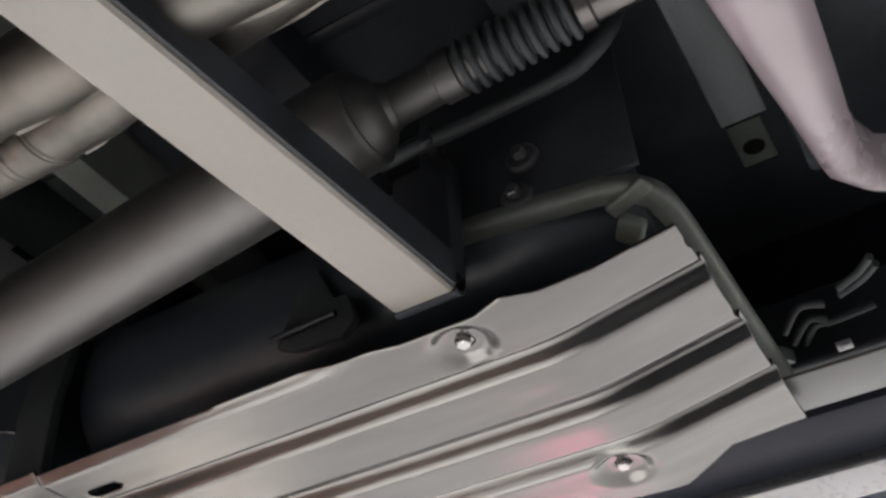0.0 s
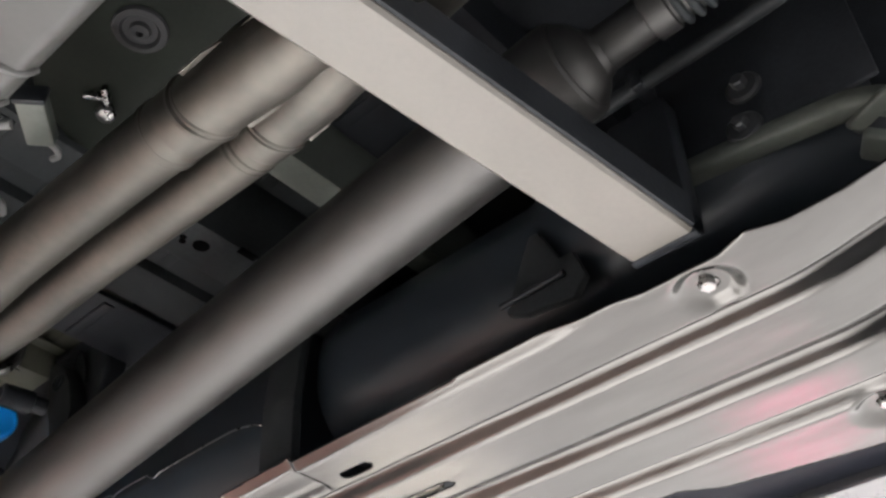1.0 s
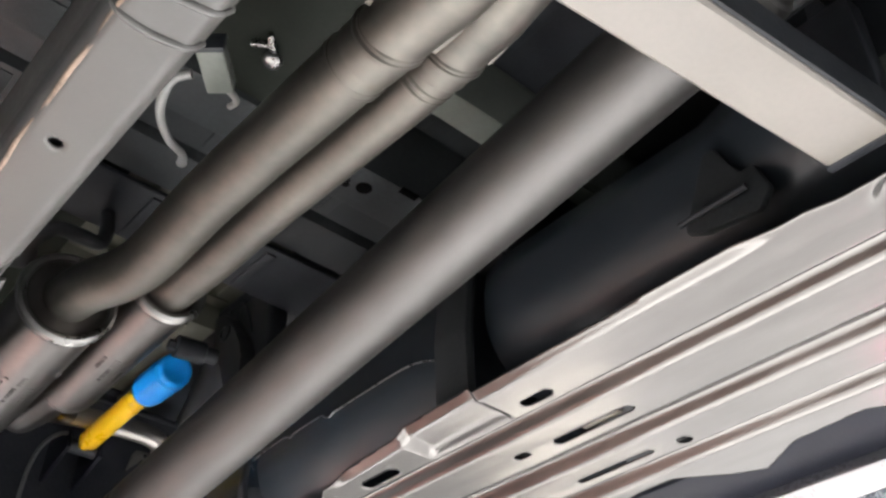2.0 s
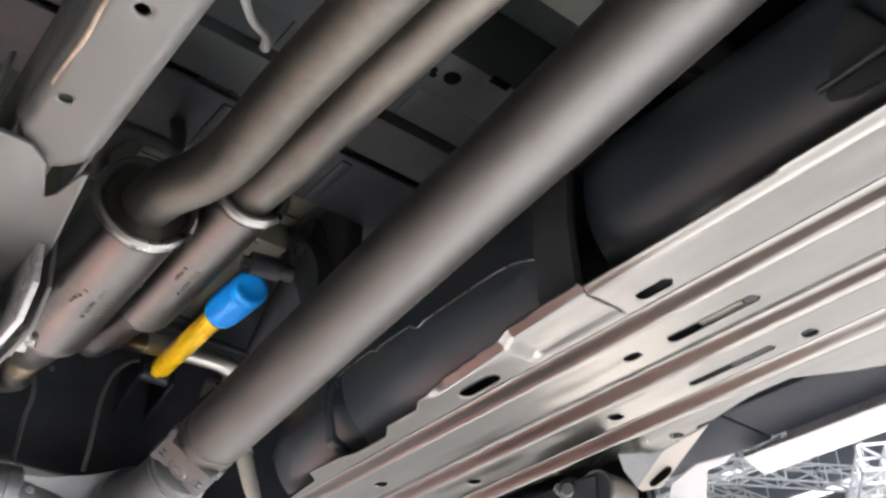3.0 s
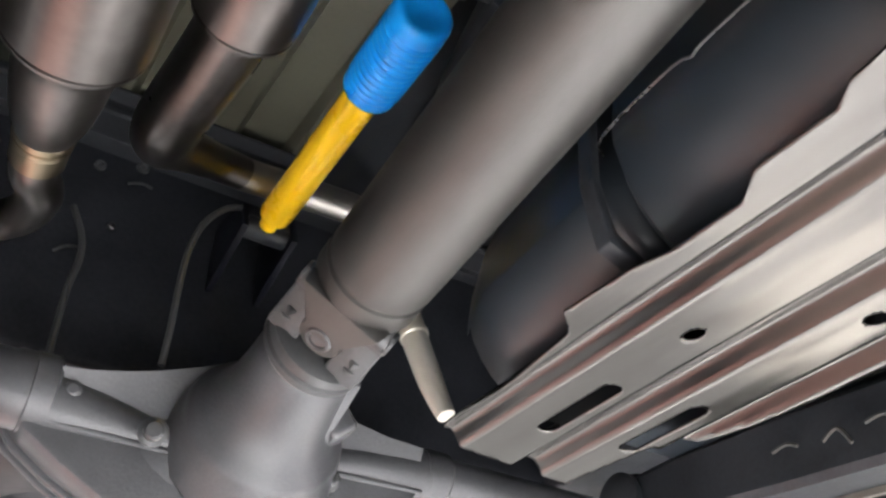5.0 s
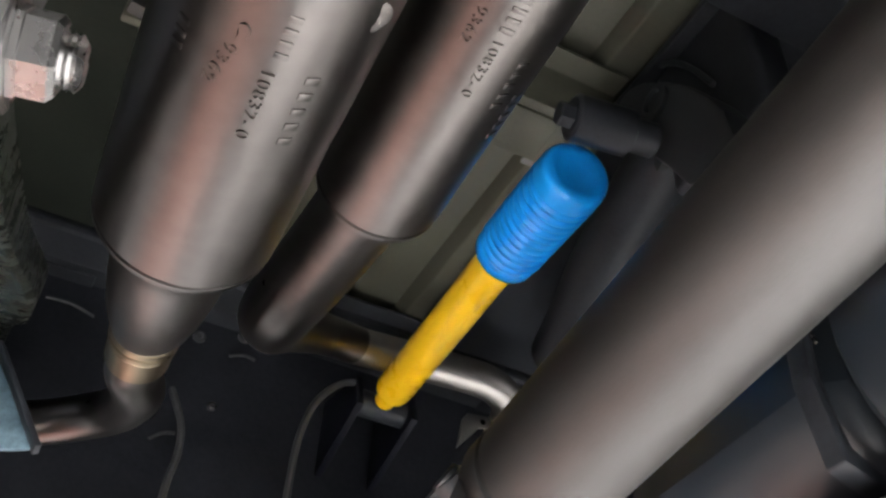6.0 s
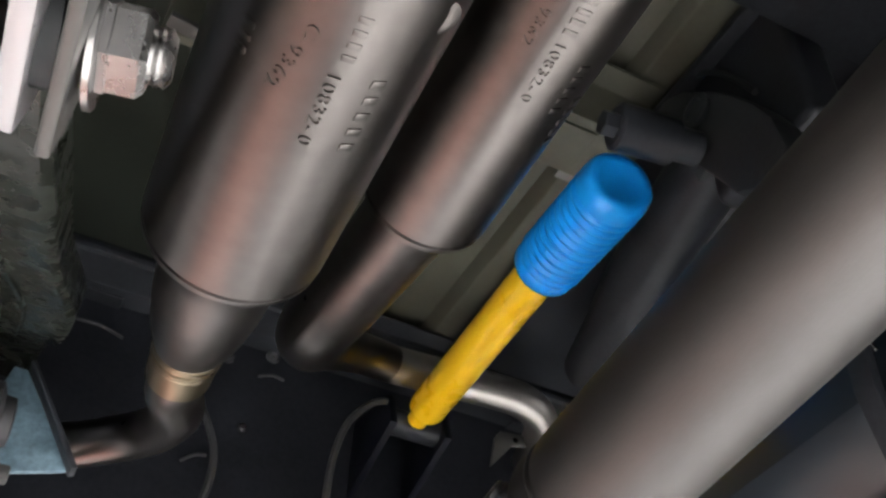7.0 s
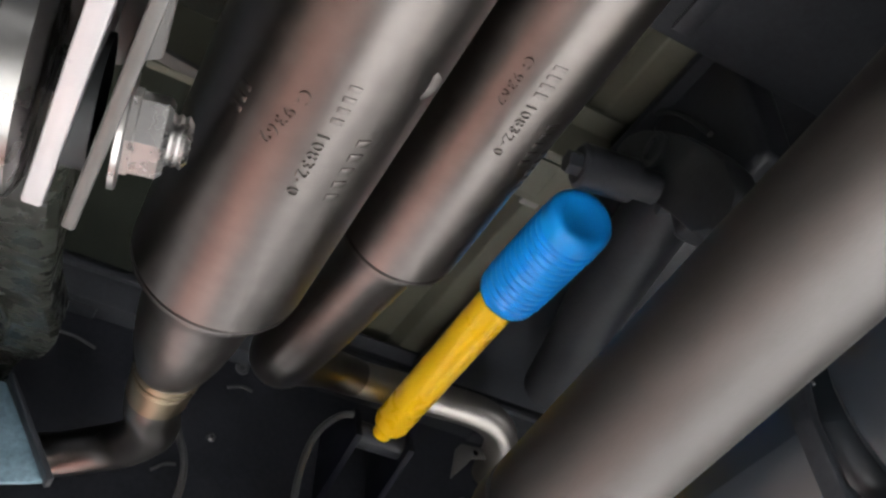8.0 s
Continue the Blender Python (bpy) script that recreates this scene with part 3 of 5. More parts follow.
part("boss", block(-0.030, 0.030, -0.055, 0.05, -0.02, 0.02, 0.008, 3, pose(0.755, 2.235, 1.545, 10, 52, 0)), CAST, axle)
for x0, x1, za in ((0.415, 0.60, 1.496), (0.945, 0.76, 1.520)):
    part("stiffening_rib", tube([(x0, 2.306, za), ((x0 + x1) / 2, 2.304, za - 0.003), (x1, 2.302, za - 0.006)], (0.003, 0.0045, 0.003), 4, 10), CAST, axle)
for x, z, r in ((0.422, 1.536, 0.050), (0.965, 1.556, 0.038)):
    part("weld_ring", lathe((x - 0.016, AY, z), (x + 0.016, AY, z), [(0, r - 0.005), (0.003, r), (0.029, r), (0.032, r - 0.005)], 40), CAST, axle)
part("drain_plug", lathe((0.795, 2.29, 1.497), (0.79, 2.262, 1.492), [(0, 0.015), (0.006, 0.015), (0.008, 0.010), (0.02, 0.010), (0.022, 0.007)], 20), IRON, axle)
for fin in (((0.425, 1.556), (0.470, 1.562), (0.51, 1.572), (0.551, 1.585), (0.60, 1.605), (0.648, 1.628)), ((0.935, 1.575), (0.88, 1.578), (0.82, 1.588), (0.76, 1.606), (0.71, 1.628))):
    part("flared_web", loft([[(x, 2.285, z), (x, 2.309, z + 0.003), (x, 2.338, 1.50), (x, 2.322, 1.50)] for x, z in fin]), CAST, axle)
part("cast_lug", lathe((0.455, 2.30, 1.535), (0.452, 2.27, 1.530), [(0, 0.012), (0.012, 0.011), (0.016, 0.006)], 16), CAST, axle)
part("fill_plug", lathe((0.55, 2.262, 1.492), (0.545, 2.235, 1.485), [(0, 0.018), (0.006, 0.018), (0.008, 0.012), (0.02, 0.012), (0.023, 0.009)], 20), IRON, axle)

# ---------------------------------------------------------------- exhaust
P1 = [(0.338, 0.30, 1.60), (0.328, 0.50, 1.602), (0.322, 0.60, 1.60), (0.3175, 0.70, 1.598), (0.3145, 0.785, 1.60), (0.320, 1.05, 1.625), (0.333, 1.24, 1.645), (0.328, 1.32, 1.655), (0.306, 1.39, 1.660), (0.297, 1.45, 1.661)]
P2 = [(0.372, 0.30, 1.64), (0.386, 0.50, 1.645), (0.397, 0.62, 1.648), (0.404, 0.70, 1.648), (0.408, 0.77, 1.651), (0.412, 1.05, 1.672), (0.420, 1.22, 1.688), (0.424, 1.30, 1.698), (0.424, 1.36, 1.704), (0.424, 1.40, 1.707)]
for pts, rad, nm in ((P1, (0.037, 0.037, 0.037, 0.0375, 0.0375, 0.038, 0.0385, 0.039, 0.039, 0.038), "larger"), (P2, (0.036, 0.036, 0.036, 0.036, 0.036, 0.0365, 0.0375, 0.038, 0.038, 0.037), "smaller")):
    pipe = thing("exhaust_pipe", pts[4], "dull stainless exhaust pipe widening towards the front, %s of two" % nm, "exhaust pipe", "pair of exhaust pipes")
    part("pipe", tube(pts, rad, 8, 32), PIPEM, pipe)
    c, d = Vector(pts[4]), Vector(pts[5]) - Vector(pts[4])
    c = Vector(pts[3]).lerp(Vector(pts[4]), 0.45)
    for k in (0.0, 0.012):
        part("weld_ring", lathe(c + d * k * 3, c + d, [(-0.004, rad[4] - 0.001), (-0.001, rad[4] + 0.0022), (0.002, rad[4] + 0.0022), (0.005, rad[4] - 0.001)], 32, False), PIPEM, pipe)


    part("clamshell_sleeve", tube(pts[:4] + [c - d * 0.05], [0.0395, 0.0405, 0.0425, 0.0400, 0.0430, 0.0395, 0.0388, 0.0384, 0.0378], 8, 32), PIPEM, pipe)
    for sgn, drop in ((-1, 0.0), (1, 0.006)):
        rows_ = [[(p[0] + sgn * (q - 0.004), p[1], p[2] - drop), (p[0] + sgn * (q + 0.010), p[1], p[2] - 0.001 - drop), (p[0] + sgn * (q + 0.010), p[1], p[2] + 0.003 - drop), (p[0] + sgn * (q - 0.004), p[1], p[2] + 0.004 - drop)] for p, q in [((Vector(pts[i]).lerp(Vector(pts[i + 1]), f)), rad[0] - 0.0035 + 0.003 * math.sin(9 * i + 5 * f)) for i in range(3) for f in (0.0, 0.35, 0.7)]]
        part("seam_flange", loft(rows_), PIPEM, pipe, "folded seam flange")
    for f_, up_ in ((0.86, 0.0035), (0.80, 0.0022)):
        e_ = Vector(pts[2]).lerp(Vector(pts[3]), f_)
        part("pressed_crease", lathe(e_, e_ + (d + Vector((0.06, 0, 0))), [(-0.006, 0.0375), (-0.002, 0.0385 + up_), (0.003, 0.0385 + up_), (0.007, 0.0375)], 32, False), PIPEM, pipe)


def muffler(a, b, r, neck, label):
    a, b = Vector(a), Vector(b)
    ln = (b - a).length
    ob = thing("muffler", (a + b) / 2, label, "muffler", "pair of mufflers")
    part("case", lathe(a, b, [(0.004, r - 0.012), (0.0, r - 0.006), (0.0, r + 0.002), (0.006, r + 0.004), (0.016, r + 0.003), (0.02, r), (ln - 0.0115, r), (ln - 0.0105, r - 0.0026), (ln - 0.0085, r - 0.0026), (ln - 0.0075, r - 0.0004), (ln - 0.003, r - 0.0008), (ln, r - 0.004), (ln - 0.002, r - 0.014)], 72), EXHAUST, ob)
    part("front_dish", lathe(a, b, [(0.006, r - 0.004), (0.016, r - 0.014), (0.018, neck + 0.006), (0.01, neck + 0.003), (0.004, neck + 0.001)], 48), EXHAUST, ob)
    part("rolled_rim", lathe(a, b, [(0.004, r - 0.010), (-0.003, r - 0.006), (-0.0045, r), (-0.001, r + 0.005), (0.006, r + 0.0065), (0.012, r + 0.004), (0.014, r + 0.0005)], 64, False), RIM, ob)
    part("inner_ring", lathe(a, b, [(0.016, neck + 0.014), (0.010, neck + 0.010), (0.010, neck + 0.005), (0.016, neck + 0.002)], 48, False), RIM, ob)
    return ob, b, (b - a).normalized()


m1, m1_end, m1_d = muffler((0.297, 1.437, 1.661), (0.312, 1.858, 1.668), 0.070, 0.036, "round stainless muffler with raised stamped writing, reflected rose partly in its colour")
c1 = m1_end
od = (m1_d + Vector((0.03, 0, 0))).normalized()
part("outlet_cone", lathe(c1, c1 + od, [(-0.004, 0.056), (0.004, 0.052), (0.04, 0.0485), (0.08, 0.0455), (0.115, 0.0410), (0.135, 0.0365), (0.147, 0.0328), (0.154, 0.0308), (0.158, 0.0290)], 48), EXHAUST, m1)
part("outlet_sleeve", lathe(c1 + od * 0.152, c1 + od, [(0, 0.0300), (0.001, 0.0318), (0.008, 0.0318), (0.0090, 0.0288), (0.0115, 0.0288), (0.0125, 0.0312), (0.0175, 0.0312), (0.0185, 0.0285), (0.0205, 0.0285), (0.0215, 0.0298), (0.052, 0.0292), (0.054, 0.0255)], 40), STRAW, m1, "straw-coloured heat-tinted sleeve")
part("tail_pipe", tube([c1 + od * 0.195, c1 + od * 0.230, (0.343, 2.14, 1.685), (0.344, 2.20, 1.705), (0.336, 2.255, 1.722), (0.310, 2.30, 1.730), (0.268, 2.335, 1.728), (0.20, 2.355, 1.72), (0.0, 2.36, 1.71), (-0.15, 2.36, 1.71)], 0.0255, 6, 28), EXHAUST, m1)

m2, m2_end, m2_d = muffler((0.423, 1.372, 1.707), (0.4487, 1.820, 1.7335), 0.054, 0.035, "slimmer round stainless muffler with raised stamped writing")
c2 = m2_end
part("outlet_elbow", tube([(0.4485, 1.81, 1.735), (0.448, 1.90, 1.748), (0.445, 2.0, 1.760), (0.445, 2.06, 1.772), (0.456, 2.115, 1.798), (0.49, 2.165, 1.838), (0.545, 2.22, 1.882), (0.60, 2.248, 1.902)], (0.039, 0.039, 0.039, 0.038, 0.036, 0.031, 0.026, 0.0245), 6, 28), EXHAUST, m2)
# same pipe in a lighter metal; the light it catches is in the colour
part("tail_pipe", tube([(0.595, 2.246, 1.900), (0.64, 2.257, 1.911), (0.74, 2.262, 1.922), (0.81, 2.268, 1.925), (0.855, 2.30, 1.92), (0.88, 2.38, 1.91)], 0.0243, 6, 28), SATIN, m2, "bent stainless tail pipe, lightened in colour where it catches light")
part("seam_bead", tube([(0.4870, 1.832, 1.737), (0.4868, 1.90, 1.746), (0.4838, 2.0, 1.757), (0.4825, 2.05, 1.766), (0.488, 2.10, 1.785)], (0.002, 0.0032, 0.0032, 0.0032, 0.002), 5, 10), RIM, m2, "pale seam down the outlet")
part("rear_dish", lathe(c2, c2 + m2_d, [(-0.002, 0.052), (-0.001, 0.046), (0.001, 0.041), (0.008, 0.0385)], 48), EXHAUST, m2)

# ---------------------------------------------------------------- shock absorber
shock = thing("shock_absorber", (0.66, 2.0, 1.86), "bright yellow shock absorber with a ribbed blue rubber boot", "shock absorber")
YA, YB = Vector((0.657, 1.95, 1.872)), Vector((0.664, 2.285, 1.866))
part("body", lathe(YA, YB, [(0, 0.0245), (0.312, 0.0245), (0.320, 0.0225), (0.323, 0.0135), (0.346, 0.0135), (0.348, 0.011)], 40), YELLOW, shock)
BA, BB = Vector((0.640, 1.800, 1.838)), Vector((0.657, 1.968, 1.868))
bl = (BB - BA).length
prof = [(0.004, 0.014), (0.001, 0.022), (0.0, 0.0285), (0.002, 0.0325), (0.006, 0.0352), (0.012, 0.0364), (0.024, 0.0368)]
pitch = (bl - 0.024 - 0.020) / 11
for k in range(11):
    s = 0.025 + k * pitch
    prof += [(s, 0.0328), (s + 0.12 * pitch, 0.0312), (s + 0.35 * pitch, 0.0356), (s + 0.6 * pitch, 0.0374), (s + 0.85 * pitch, 0.0366)]
prof += [(bl - 0.019, 0.0340), (bl - 0.017, 0.0362), (bl - 0.003, 0.0358), (bl, 0.032), (bl, 0.0245)]
part("boot", lathe(BA, BB, prof, 56), BLUE, shock, "ribbed blue rubber boot", sharp=60)
d = (BB - BA).normalized()
part("vent_hole", lathe(Vector((0.6435, 1.952, 1.8385)), Vector((0.6435, 1.952, 1.835)), [(0, 0.0032), (0.003, 0.0032)], 12), HOLE, shock)
part("upper_eye", lathe((0.612, 1.768, 1.868), (0.70, 1.758, 1.872), [(0, 0.019), (0.003, 0.023), (0.06, 0.023), (0.063, 0.017), (0.088, 0.017)], 32), BLACK, shock)
part("upper_bolt", hexagon((0.613, 1.766, 1.866), (0.598, 1.768, 1.8655), 0.0125), BLACK, shock)
part("lower_eye", lathe((0.635, 2.315, 1.866), (0.70, 2.315, 1.866), [(0, 0.018), (0.065, 0.018)], 28), BLACK, shock)

# ---------------------------------------------------------------- chassis
rail_r = thing("frame_rail", (0.12, 0.6, 1.6), "pale grey boxed steel frame rail with round drain holes", "frame rail", "pair of frame rails")


def rail_height(X, Y):
    z = np.full_like(X, 1.558)
    z = z + 0.02 * (1 - ramp_between(X, 0.076, 0.090)) + 0.016 * ramp_between(X, 0.158, 0.172)
    return z


def rail_cut(X, Y):
    d = np.maximum.reduce([0.076 - X, X - 0.172, -1.2 - Y, Y - (1.262 + 0.045 * np.sin((X - 0.076) * 34))])
    for cx, cy in ((0.105, 1.18), (0.118, 1.01), (0.115, 0.72)):
        d = np.maximum(d, 0.0085 - np.hypot(X - cx, Y - cy))
    return d


sheet_part("bottom_skin", sheet(rail_height, rail_cut, 0.06, 0.185, -1.2, 1.34, 0.0055), RAIL, rail_r, 0.004)
part("inner_web", block(0.166, 0.172, -1.2, 1.40, 1.572, 1.70, 0.002), RAIL, rail_r)
part("outer_web", block(0.074, 0.080, -1.2, 1.45, 1.576, 1.70, 0.002), RAIL, rail_r)
part("top_skin", block(0.074, 0.172, -1.2, 1.60, 1.70, 1.706, 0.002), DARKPANEL, rail_r)
part("rear_section", prism([(0.050, 1.262), (0.10, 1.264), (0.125, 1.286), (0.145, 1.350), (0.155, 1.335), (0.165, 1.282), (0.172, 1.276), (0.208, 1.585), (0.19, 1.60), (0.045, 1.60)], "z", 1.543, 1.550, 0.002), RAIL, rail_r)
part("rear_web", prism([(1.29, 1.55), (1.72, 1.55), (1.72, 1.66), (1.26, 1.66)], "x", 0.048, 0.054, 0.002), RAIL, rail_r)
for y in (0.748, 0.803):
    part("splice_bead", tube([(0.074, y - 0.004, 1.579), (0.090, y, 1.5585), (0.120, y + 0.003, 1.557), (0.158, y - 0.002, 1.5585), (0.173, y - 0.004, 1.575)], 0.005, 5, 10), RAIL, rail_r, "rough welded splice bead")
part("edge_weld", tube([(0.088 + 0.0014 * math.sin(k * 2.3), 0.45 + 0.045 * k, 1.5595 + 0.001 * math.sin(k * 1.7)) for k in range(17)], 0.0032, 3, 8), RUST, rail_r, "rusty edge weld")
part("seam_bead", tube([(0.150, 0.55, 1.5585), (0.148, 0.85, 1.5585), (0.146, 1.0, 1.5585), (0.138, 1.06, 1.5585), (0.140, 1.12, 1.5585), (0.136, 1.22, 1.5585), (0.140, 1.26, 1.5585)], 0.0018, 4, 6), WHITE, rail_r, "thin pale weld bead")

rail_l = thing("frame_rail", (1.30, 0.6, 1.6), "pale grey boxed steel frame rail beyond the fuel tank, its box darkened", "frame rail", "pair of frame rails")
# box coloured near black where the pale grey rail looks unlit
part("box", block(1.25, 1.35, -1.2, 2.9, 1.62, 1.74, 0.01, 3), NEARBLACK, rail_l)
# added dark plate that closes a bright gap below the rail
part("hanger_plate", block(1.262, 1.270, 1.40, 1.95, 1.50, 1.625, 0.003), NEARBLACK, rail_l)

# crossmember under the shaft
cross = thing("crossmember", (0.5, 0.45, 1.55), "pale grey boxed crossmember that passes under the drive shaft", "crossmember")
prof_c = [(-0.037, 0.004), (-0.033, 0.0), (0.037, 0.0), (0.041, 0.004), (0.041, 0.046), (0.037, 0.05), (-0.033, 0.05), (-0.037, 0.046)]


def cm_ring(x, y, z, tilt):
    out = []
    for u, w in prof_c:
        out.append((x - math.sin(tilt) * w, y + u, z + math.cos(tilt) * w))
    return out


cm = [(-0.10, 0.522, 1.529, 0), (0.20, 0.489, 1.529, 0), (0.5, 0.458, 1.529, 0), (0.738, 0.433, 1.529, 0)]
part("channel", loft([cm_ring(*c) for c in cm]), GREY, cross, sharp=40)
# near-black strip laid over the grey channel's front face
part("front_strip", loft([[(x, y + u, z + w) for u, w in ((-0.041, 0.007), (-0.0365, 0.006), (-0.0365, 0.052), (-0.041, 0.052))] for x, y, z, _ in cm]), NEARBLACK, cross, "black strip over the front face")
end_rows = []
for a_ in (-10, 10, 30, 50, 70, 90):
    c_, r_ = radians(a_), 0.024
    xo, zo = 0.738 + r_ * math.sin(c_), 1.529 + r_ * (1 - math.cos(c_))
    end_rows.append([(xo - 0.004 * math.sin(c_), 0.433 + u, zo + 0.004 * math.cos(c_) - 0.0005) for u in (-0.040, -0.036, 0.040, 0.0415)])
end_rows.append([(0.762, 0.433 + u, 1.60) for u in (-0.040, -0.036, 0.040, 0.0415)])
# the grey channel's own end, coloured black for the shade on it
part("end_bend", folded([[(x + 0.0045, y, z - 0.0045) for x, y, z in r] for r in end_rows], 0.004, (-0.3, 0, 1)), NEARBLACK, cross, "end that bends upwards, its shade put into black colour", sharp=60)
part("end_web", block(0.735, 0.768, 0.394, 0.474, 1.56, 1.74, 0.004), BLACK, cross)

# truck bed floor and its ribs
bed = thing("bed_floor", (0.7, 1.5, 2.1), "dull olive-grey primed truck bed floor seen from below", "truck bed")
part("floor_sheet", block(-0.35, 1.85, 0.05, 3.6, 2.08, 2.09, 0.002), OLIVE, bed)
# three dark sheets, added only to darken these areas of the olive bed
part("side_dark_sheet", block(0.735, 1.85, 1.20, 2.36, 2.036, 2.05, 0.004), BLACK, bed, "black sheet added to darken the bed beside the damper")
part("corner_dark_sheet", block(-0.35, 0.37, 1.20, 2.36, 2.036, 2.05, 0.004), DARKGREEN, bed, "dark sheet added to darken the bed over the raised frame")
part("rear_dark_sheet", block(-0.35, 1.85, 2.37, 3.6, 2.03, 2.045, 0.004), BLACK, bed, "black sheet added to darken the rear of the bed")
for k in range(12):
    x = -0.28 + 0.17 * k
    part("rib", prism([(x - 0.05, 2.08), (x - 0.035, 2.062), (x + 0.035, 2.062), (x + 0.05, 2.08)], "y", 0.3, 3.5, 0.003), OLIVE, bed)


def hat_beam(y, z, wide, x0, x1, material, label):
    ob = thing("bed_crossmember", (0.7, y, z), label, "crossmember", "crossmembers under the bed")
    top = 2.06
    part("hat_section", prism([(y - wide / 2 - 0.03, top), (y - wide / 2 - 0.03, top - 0.006), (y - wide / 2, top - 0.006), (y - wide / 2 + 0.01, z), (y + wide / 2 - 0.01, z), (y + wide / 2, top - 0.006), (y + wide / 2 + 0.03, top - 0.006), (y + wide / 2 + 0.03, top)], "x", x0, x1, 0.003), material, ob)
    return ob


for y, z, w, m in ((0.62, 1.93, 0.12, BLACK), (0.945, 1.905, 0.075, PLASTIC), (1.14, 1.86, 0.11, DARKPANEL), (1.43, 1.975, 0.12, DARKPANEL), (1.90, 2.0, 0.10, OLIVE), (2.42, 1.99, 0.09, BLACK), (2.7, 1.95, 0.1, BLACK)):
    hb = hat_beam(y, z, w, *((0.37, 0.735) if m is OLIVE else (-0.3, 1.7)), m, "dark pressed crossmember under the truck bed")
    for x in (0.48, 0.62) if m is OLIVE else (0.05, 0.22, 0.92, 1.1):
        part("pressed_bead", block(x - 0.055, x + 0.055, y - w / 2 + 0.022, y + w / 2 - 0.022, z - 0.004, z + 0.001, 0.003), m, hb)
    for x, dy, r in ((0.604, -0.006, 0.0135), (0.577, 0.006, 0.006), (0.572, -0.003, 0.006)) if 1.1 < y < 1.2 else ():
        part("drain_hole", lathe((x, y + dy, z - 0.0006), (x, y + dy, z + 0.002), [(0, r), (0.002, r)], 20), HOLE, hb)
    if 1.1 < y < 1.2:
        part("slot_hole", block(0.650, 0.684, y - 0.049, y - 0.035, z - 0.0008, z + 0.002, 0.0006), HOLE, hb)
for y0, y1, z in ((0.25, 0.90, 2.0), (0.99, 1.08, 1.99), (1.20, 1.36, 1.98), (1.50, 1.66, 1.975)):
    sh = thing("heat_shield", (0.6, (y0 + y1) / 2, z), "dark pressed heat shield above the exhaust pipes", "heat shield", "heat shields")
    part("sheet", block(0.0, 1.2, y0, y1, z, z + 0.012, 0.004), DARKPANEL if 0.9 < y0 < 1.4 else BLACK, sh)
    for x in (0.18, 0.42, 0.66, 0.90):
        part("bead", block(x - 0.012, x + 0.012, y0 + 0.012, y1 - 0.012, z - 0.005, z + 0.001, 0.003), DARKPANEL if 0.9 < y0 < 1.4 else BLACK, sh)

# cab floor and the dark forms ahead of the crossmember
cab = thing("cab_floor", (0.7, -0.6, 1.9), "black sealed underside of the cab", "cab floor")
part("floor_sheet", block(-0.4, 1.8, -2.6, 0.30, 1.93, 1.95, 0.004), BLACK, cab)
part("tunnel_side", block(0.80, 0.83, -2.2, -0.35, 1.66, 1.93, 0.012, 3), BLACK, cab)


